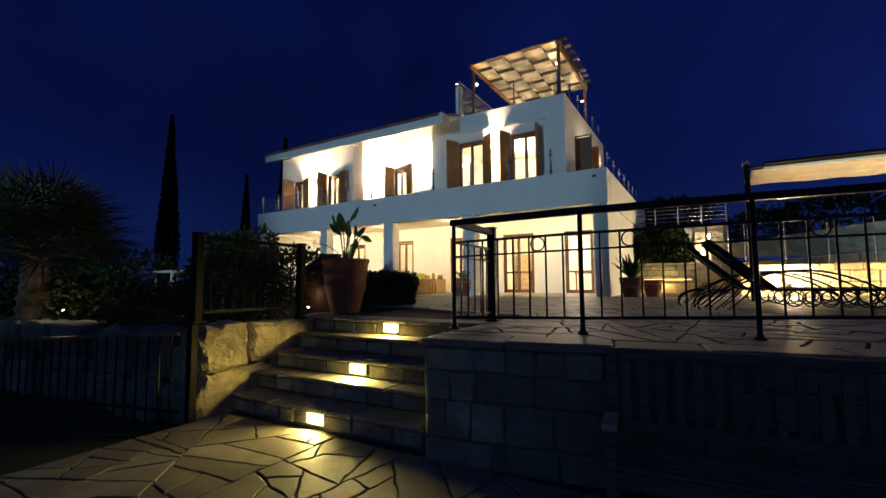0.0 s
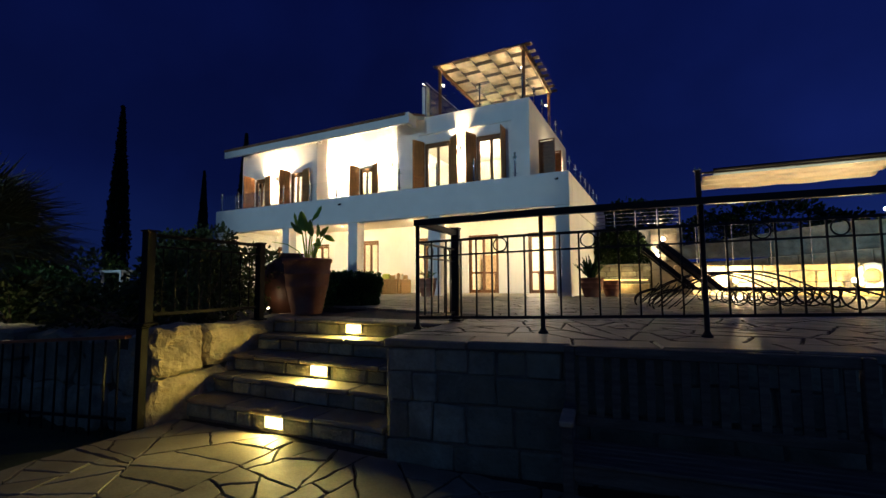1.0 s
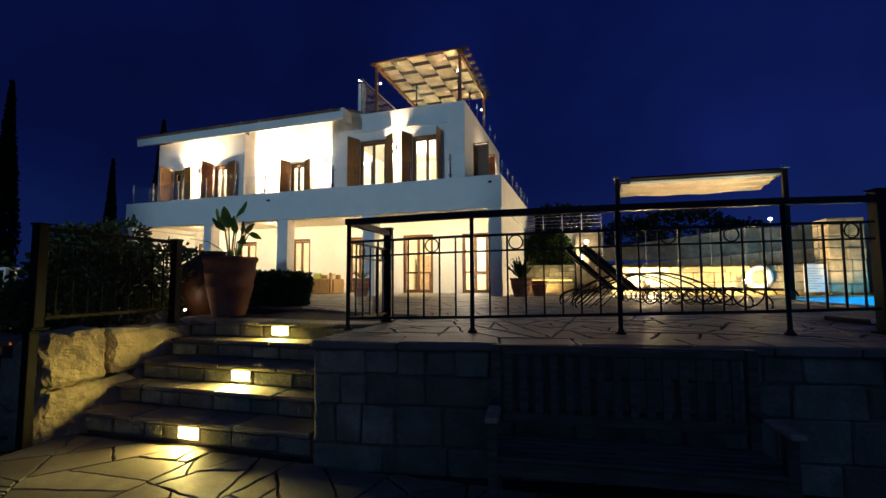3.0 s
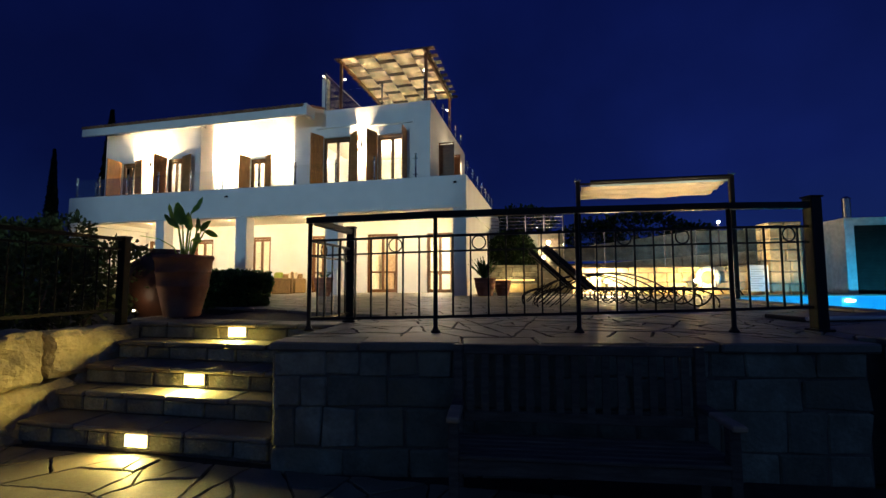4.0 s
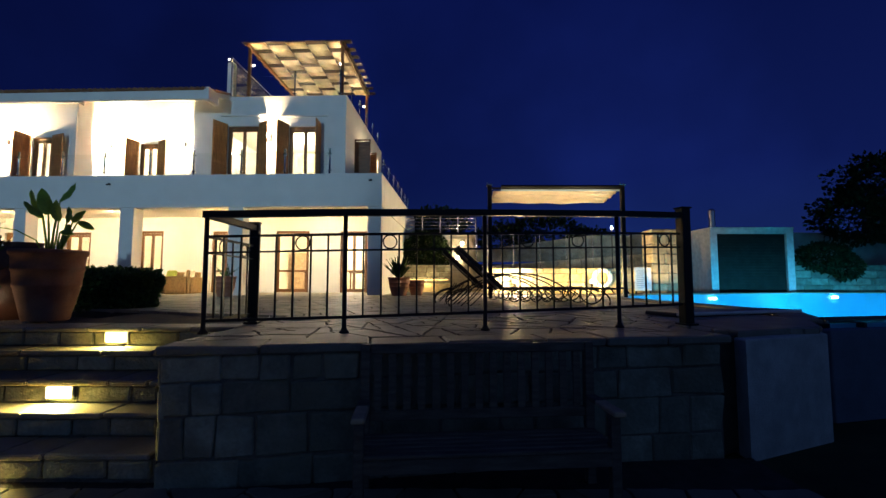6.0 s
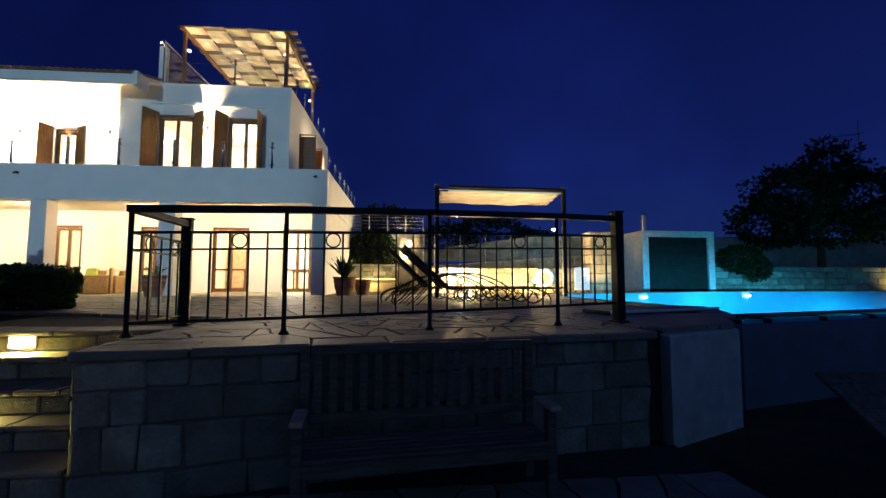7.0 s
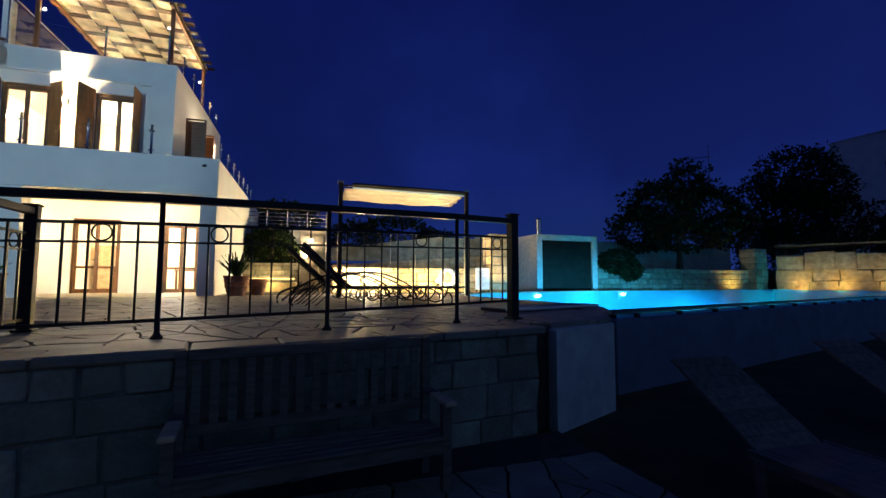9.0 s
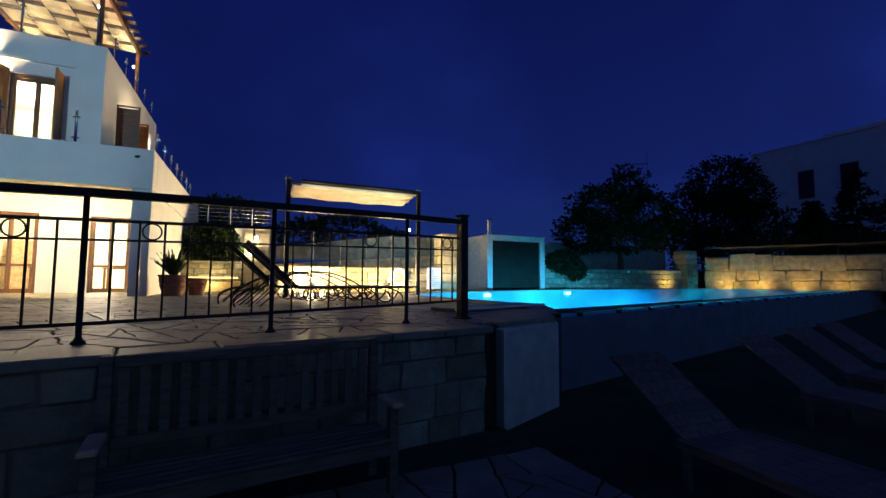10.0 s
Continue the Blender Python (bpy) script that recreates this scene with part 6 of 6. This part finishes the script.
def tree(x, y, z0, h, crown, n, size, mat, label, seed):
    r_ = random.Random(seed)
    th = thing("garden_tree", pose(x, y, z0), label, "tree")
    b_ = B()
    tube(b_, [(0, 0, 0), (0.05, 0.02, h * 0.25), (-0.04, 0.05, h * 0.5)], [0.20, 0.15, 0.11], 8)
    part("trunk", b_, "bark", th)
    for c, r in crown:
        b_ = B()
        tube(b_, [(-0.02, 0.03, h * 0.3), (c[0] * 0.5, c[1] * 0.5, (h * 0.3 + c[2]) / 2 + 0.2), c], [0.09, 0.06, 0.025], 6)
        part("limb", b_, "bark", th)
    tufts = list(crown)
    for c, r in crown:
        for _ in range(7):
            v = Vector((r_.gauss(0, 1), r_.gauss(0, 1), r_.gauss(0.35, 1))).normalized()
            g = r_.uniform(0.16, 0.42)
            e = r_.uniform(0.85, 1.18)
            tufts.append(((c[0] + v.x * r[0] * e, c[1] + v.y * r[1] * e, c[2] + v.z * r[2] * e), (r[0] * g, r[1] * g, r[2] * g)))
    b_ = B()
    leaf_cloud(b_, n, in_blobs(tufts, r_), size, r_)
    part("crown", b_, mat, th)


tree(21.3, 14.8, 0.95, 5.6, [((-2.7, 0, 2.2), (1.8, 1.4, 1.2)), ((-1.1, 0, 3.5), (2.0, 1.6, 1.5)), ((0.5, 0, 4.8), (1.4, 1.2, 1.15)), ((2.3, 0, 3.5), (2.0, 1.5, 1.4)), ((3.8, 0.2, 2.5), (1.5, 1.3, 1.1)), ((0.2, -0.3, 2.0), (2.6, 1.3, 0.9)), ((1.4, 0.1, 4.6), (0.9, 0.8, 0.7))], 17000, 0.19, "cypress", "dark spreading leafy tree beyond the pool", 1)
tree(34.2, 17.0, 0.95, 7.5, [((-2.8, 0, 4.6), (2.4, 2.0, 2.3)), ((0.6, 0, 6.9), (2.8, 2.2, 2.2)), ((3.9, 0.3, 6.5), (2.6, 2.0, 2.3)), ((0.5, 0, 4.2), (3.4, 2.2, 2.2)), ((5.3, 0, 4.2), (2.4, 1.8, 2.0)), ((0.5, -0.4, 2.2), (3.8, 1.8, 1.6)), ((-4.2, -0.2, 2.4), (2.0, 1.5, 1.4))], 19000, 0.24, "cypress", "large dark spreading tree", 2)


def conifer(x, y, z0, h, r, label, seed):
    """A dark conifer: tiers of drooping boughs round a straight trunk."""
    r_ = random.Random(seed)
    th = thing("conifer_tree", pose(x, y, z0), label, "conifer", "conifers before the neighbouring house")
    b_ = B()
    rod(b_, (0, 0, 0), (0, 0, h * 0.97), 0.16, 0.02, 8)
    part("trunk", b_, "bark", th)
    b_ = B()
    z = h * 0.16
    while z < h * 0.97:
        f = z / h
        for k in range(7 if f < 0.7 else 5):
            a = r_.uniform(0, 6.28)
            L = r * (1 - f) ** 0.75 * r_.uniform(0.75, 1.15) + 0.12
            n_ = int(60 * L / r) + 14
            for _ in range(n_):
                q = r_.random() ** 0.7
                p = Vector((math.cos(a) * L * q, math.sin(a) * L * q, z + 0.10 * L * q - 0.16 * L * q * q))
                p += Vector((r_.gauss(0, 0.07 + 0.10 * q), r_.gauss(0, 0.07 + 0.10 * q), r_.gauss(0, 0.07)))
                d = Vector((math.cos(a), math.sin(a), r_.uniform(-0.5, 0.4)))
                leaf_cloud(b_, 1, lambda p=p, d=d: (p, d), 0.30, r_)
        z += h * 0.045
    part("crown", b_, "cypress", th)


conifer(53.0, 15.8, 0.9, 10.2, 3.0, "dark conifer with drooping boughs before the neighbouring house", 3)
conifer(50.0, 17.9, 0.9, 7.2, 2.6, "low dark conifer with drooping boughs", 4)
conifer(55.0, 13.6, 0.9, 8.4, 3.0, "dark conifer with drooping boughs before the neighbouring house", 8)
conifer(46.0, 16.2, 0.9, 6.0, 2.6, "low dark conifer with drooping boughs", 9)
tree(6.0, 19.0, 1.0, 3.2, [((0, 0, 1.9), (2.2, 1.6, 0.9)), ((-2.2, 0, 1.6), (1.6, 1.3, 0.8)), ((2.4, 0, 1.4), (1.4, 1.2, 0.8))], 5200, 0.18, "cypress", "dark low tree behind the awning", 5)
tree(0.6, 19.5, 1.0, 3.4, [((0, 0, 2.4), (1.5, 1.3, 0.9)), ((-1.2, 0, 1.9), (1.2, 1.1, 0.8))], 4200, 0.18, "cypress", "dark low tree behind the rear terrace", 6)
bush("garden_shrub", [((28.6, 15.4, 1.7), (1.6, 1.2, 1.1)), ((31.6, 14.0, 1.9), (2.0, 1.6, 1.4)), ((34.6, 12.6, 2.1), (2.2, 1.6, 1.6)), ((37.6, 11.4, 2.2), (2.2, 1.6, 1.7)), ((40.5, 10.6, 2.2), (2.2, 1.6, 1.7))], 11000, 0.20, "cypress", "dark bank of shrubs behind the boulder wall", seed=15)
bush("hanging_shrub", [((15.6, 13.2, 1.35), (1.0, 0.5, 0.55)), ((16.3, 13.1, 0.95), (0.6, 0.4, 0.5))], 3600, 0.13, "cypress", "dark shrub spilling over the low wall", seed=14, core=False)

ta = thing("tv_antenna", pose(25.48, 16.15, 2.56), "thin old television antenna on a mast", "antenna")
b = B()
rod(b, (0, 0, 0), (0, 0, 6.45), 0.02, 0.014, 8)
part("mast", b, "darkmetal", ta)
b = B()
rod(b, (-2.12, 0, 5.35), (0.15, 0, 5.70), 0.012, seg=6)
for k in range(6):
    f = k / 5
    rod(b, (-2.12 * (1 - f), -0.35, 5.35 + 0.33 * f), (-2.12 * (1 - f), 0.35, 5.35 + 0.33 * f), 0.008, seg=5)
part("boom", b, "darkmetal", ta)

nh = thing("neighbour_house", pose(65.54, 7.82, 0.0), "tall pale neighbouring house with dark windows", "house")
b = B()
box(b, 0, 14, -15.0, 23.61, -1, 18.07)
part("wall", b, "neighbour", nh)
b = B()
box(b, 0.3, 13.8, -15.0, 15.48, 18.072, 18.53, 0.02)
part("roof", b, "neighbour", nh)
b = B()
box(b, -0.18, 14.0, -15.0, 23.76, 17.91, 18.067)
part("eave", b, "neighbour", nh)
for y, w in ((16.54, 1.67), (12.2, 1.71), (6.9, 1.7)):
    b = B()
    for y0_, y1_, z0_, z1_ in ((y, y + 0.1, 10.88, 14.41), (y + w - 0.1, y + w, 10.88, 14.41), (y + 0.1, y + w - 0.1, 14.31, 14.41), (y + 0.1, y + w - 0.1, 10.88, 10.98), (y + w / 2 - 0.04, y + w / 2 + 0.04, 10.98, 14.31)):
        box(b, -0.08, 0.0, y0_, y1_, z0_, z1_)
    w_ = part("window", b, "darkwood", nh)
    b = B()
    box(b, -0.04, -0.012, y + 0.1, y + w - 0.1, 10.98, 14.31)
    part("pane", b, "darkglass", w_)

# loungers on the lower lawn
def low_lounger(m):
    L = thing("pool_lounger", m, "pale slatted lounger with raised back on the lower lawn", "sun lounger", "loungers on the lawn")
    for k in range(12):
        b_ = B()
        box(b_, k * 0.105, k * 0.105 + 0.101, -0.31, 0.31, 0.30, 0.325)
        part("seat_slat", b_, "teak", L)
    for k in range(8):
        b_ = B()
        f = (k + 0.5) / 8
        obox(b_, pose(-0.72 * f, 0, 0.31 + 0.48 * f, 0, 33.7, 0), 0.105, 0.58, 0.022)
        part("back_slat", b_, "teak", L)
    for y in (-0.33, 0.33):
        b_ = B()
        bar(b_, (-0.02, y, 0.30), (1.26, y, 0.30), 0.035, 0.06)
        part("side_rail", b_, "teak", L)
        for x in (0.05, 1.2):
            b_ = B()
            box(b_, x - 0.025, x + 0.025, y - 0.02, y + 0.02, 0, 0.29)
            part("leg", b_, "teak", L)
    return L


ll = low_lounger(pose(4.13, -1.55, -1.015, 0, 0, -94))
copy_thing(ll, pose(6.5, -1.2, -1.015, 0, 0, -95))
copy_thing(ll, pose(8.1, -0.9, -1.015, 0, 0, -95))
copy_thing(ll, pose(9.4, -0.72, -1.015, 0, 0, -95))

# ---- veranda furniture and rooms ----
sofa = thing("wicker_sofa", HOUSE @ pose(-7.6, 2.2, -0.012), "tan wicker sofa with cream and green cushions", "sofa")
b = B()
box(b, -0.62, 0.62, -0.32, 0.32, 0.06, 0.36, 0.03)
part("base", b, "wicker", sofa)
b = B()
box(b, -0.62, 0.62, 0.33, 0.42, 0.02, 0.74, 0.03)
part("backrest", b, "wicker", sofa)
for x in (-0.70, 0.70):
    b = B()
    box(b, x - 0.07, x + 0.07, -0.36, 0.42, 0.0, 0.56, 0.03)
    part("armrest", b, "wicker", sofa)
for x in (-0.31, 0.31):
    b = B()
    box(b, x - 0.30, x + 0.30, -0.33, 0.28, 0.362, 0.48, 0.04)
    part("seat_cushion", b, "cushion", sofa)
for x, c in ((-0.35, "greencush"), (0.3, "cushion")):
    b = B()
    obox(b, pose(x, 0.22, 0.64, -18, 0, 0), 0.38, 0.12, 0.34, 0.05)
    part("cushion", b, c, sofa)
chair = thing("wicker_armchair", HOUSE @ pose(-7.12, 1.45, -0.012, 0, 0, -60), "tan wicker armchair on the veranda", "armchair")
b = B()
box(b, -0.3, 0.3, -0.3, 0.3, 0.06, 0.38, 0.03)
part("seat", b, "wicker", chair)
b = B()
box(b, -0.36, 0.36, 0.30, 0.38, 0.0, 0.80, 0.03)
part("backrest", b, "wicker", chair)
for x in (-0.36, 0.36):
    b = B()
    box(b, x - 0.05, x + 0.05, -0.3, 0.3, 0.0, 0.58, 0.03)
    part("armrest", b, "wicker", chair)


wt = thing("wicker_table", HOUSE @ pose(-7.85, 1.25, -0.012), "low tan wicker table before the sofa", "coffee table")
b = B()
box(b, -0.30, 0.30, -0.30, 0.30, 0.40, 0.45, 0.012)
part("tabletop", b, "wicker", wt)
for x in (-0.25, 0.25):
    for y in (-0.25, 0.25):
        b = B()
        box(b, x - 0.035, x + 0.035, y - 0.035, y + 0.035, 0, 0.40, 0.008)
        part("leg", b, "wicker", wt)
bed = thing("bed", HOUSE @ pose(-3.55, 4.4, 3.402), "made bed with pale linen and tan headboard", "bed")
b = B()
box(b, -0.9, 0.9, -0.1, 1.9, 0.12, 0.42, 0.03)
part("base", b, "darkwood", bed)
b = B()
box(b, -0.88, 0.88, -0.08, 1.88, 0.42, 0.66, 0.06)
part("mattress", b, "cushion", bed)
b = B()
box(b, -0.95, 0.95, 1.91, 2.02, 0, 1.35, 0.03)
part("headboard", b, "wicker", bed)
for x in (-0.42, 0.42):
    b = B()
    obox(b, pose(x, 1.62, 0.80, -25, 0, 0), 0.62, 0.16, 0.36, 0.05)
    part("pillow", b, "cushion", bed)


def room_table(x, y, label, w=0.55):
    t_ = thing("side_table", HOUSE @ pose(x, y, -0.012), label, "table")
    b_ = B()
    box(b_, -w, w, -0.3, 0.3, 0.74, 0.79, 0.008)
    part("tabletop", b_, "wood", t_)
    for xx in (-w + 0.06, w - 0.06):
        for yy in (-0.24, 0.24):
            b_ = B()
            box(b_, xx - 0.03, xx + 0.03, yy - 0.03, yy + 0.03, 0, 0.74)
            part("leg", b_, "wood", t_)
    return t_


room_table(-1.75, 5.6, "brown wooden table inside a lit room")
room_table(-3.6, 5.4, "brown wooden table inside a lit room")
cab = thing("cabinet", HOUSE @ pose(-4.62, 6.9, -0.012), "pale wooden cabinet at the back of a lit room", "cabinet")
b = B()
box(b, -0.6, 0.6, -0.25, 0.25, 0, 1.7, 0.01)
part("body", b, "pale_wood", cab)
for x in (-0.3, 0.3):
    b = B()
    box(b, x - 0.28, x + 0.28, -0.275, -0.252, 0.1, 1.6, 0.006)
    dr = part("door", b, "pale_wood", cab)
    b = B()
    rod(b, (x * 0.2, -0.30, 0.8), (x * 0.2, -0.30, 0.95), 0.01)
    part("handle", b, "steel", dr)
cur = thing("curtain", HOUSE @ pose(-11.85, 1.75, 3.42), "red curtain hanging inside an upper window", "curtain")
b = B()
prev = None
for k in range(25):
    x = -0.22 + 0.44 * k / 24
    y = 0.03 * math.sin(k * 1.6)
    c_ = [b.verts.new((x, y, 0)), b.verts.new((x, y, 2.0))]
    if prev:
        b.faces.new((prev[0], c_[0], c_[1], prev[1]))
    prev = c_
bmesh.ops.solidify(b, geom=b.faces[:], thickness=0.006)
part("cloth", b, "red", cur, "", True)
b = B()
rod(b, (-0.35, 0, 2.02), (0.35, 0, 2.02), 0.012)
part("rod", b, "steel", cur)
part("wall", box(B(), -15.4, -15.16, 0.42, 3.09, -0.05, 2.62), "plaster", house)

# ---- paving stones ----
def pave(polys, parent, z0, z1, near, limit=300):
    """Each nearer stone its own piece, the rest joined."""
    r_ = random.Random(9)
    polys = sorted(polys, key=lambda p: near(sum(c[0] for c in p) / len(p), sum(c[1] for c in p) / len(p)))
    rest = B()

    def worn(p):
        """The outline with its long edges broken a little, as split stone has."""
        out = []
        for a, c in zip(p, p[1:] + p[:1]):
            L = math.hypot(c[0] - a[0], c[1] - a[1])
            m_ = max(1, int(L / 0.055))
            for q in range(m_):
                f = q / m_
                x, y = a[0] + (c[0] - a[0]) * f, a[1] + (c[1] - a[1]) * f
                d_ = noise.noise_vector(Vector((x * 9, y * 9, 0.3))) * 0.020 + noise.noise_vector(Vector((x * 31, y * 31, 1.3))) * 0.010
                out.append((x + d_.x, y + d_.y))
        return out
    polys = [worn(p) for p in polys]
    for k, p in enumerate(polys):
        dz = r_.uniform(-0.003, 0.003)
        if k < limit:
            b_ = B()
            prism(b_, p, z0, z1 + dz, 0.004)
            o = part("flagstone", b_, "flag", parent)
        else:
            prism(rest, p, z0, z1 + dz, 0.004)
    if len(rest.verts):
        part("flagstones", rest, "flag", parent)["kind"] = "stuff"
    else:
        rest.free()


# front terrace, right of the stairs: behind the coping, before the pool
line = [(SA, -CA, 0.29), (-1, 0, 1.10), (1, 0.0, 4.9), (1, -0.5, 4.1)]
pave(cells(-1.1, 5.0, -0.8, 9.0, 0.31, 2, line, 0.018), terrace, -0.05, 0.0, lambda x, y: abs(y) + 0.3 * abs(x - 1))
pave(cells(-8.0, -1.09, 0.80, 8.9, 0.36, 3, [(-0.337, -0.942, -1.27)], 0.018), terrace, -0.05, 0.0, lambda x, y: y, 150)
pave(cells(-3.5, 3.2, -5.4, -0.74, 0.35, 4, [], 0.016), court, -0.95, -0.90, lambda x, y: abs(x + 2.2) + abs(y + 1.5), 200)
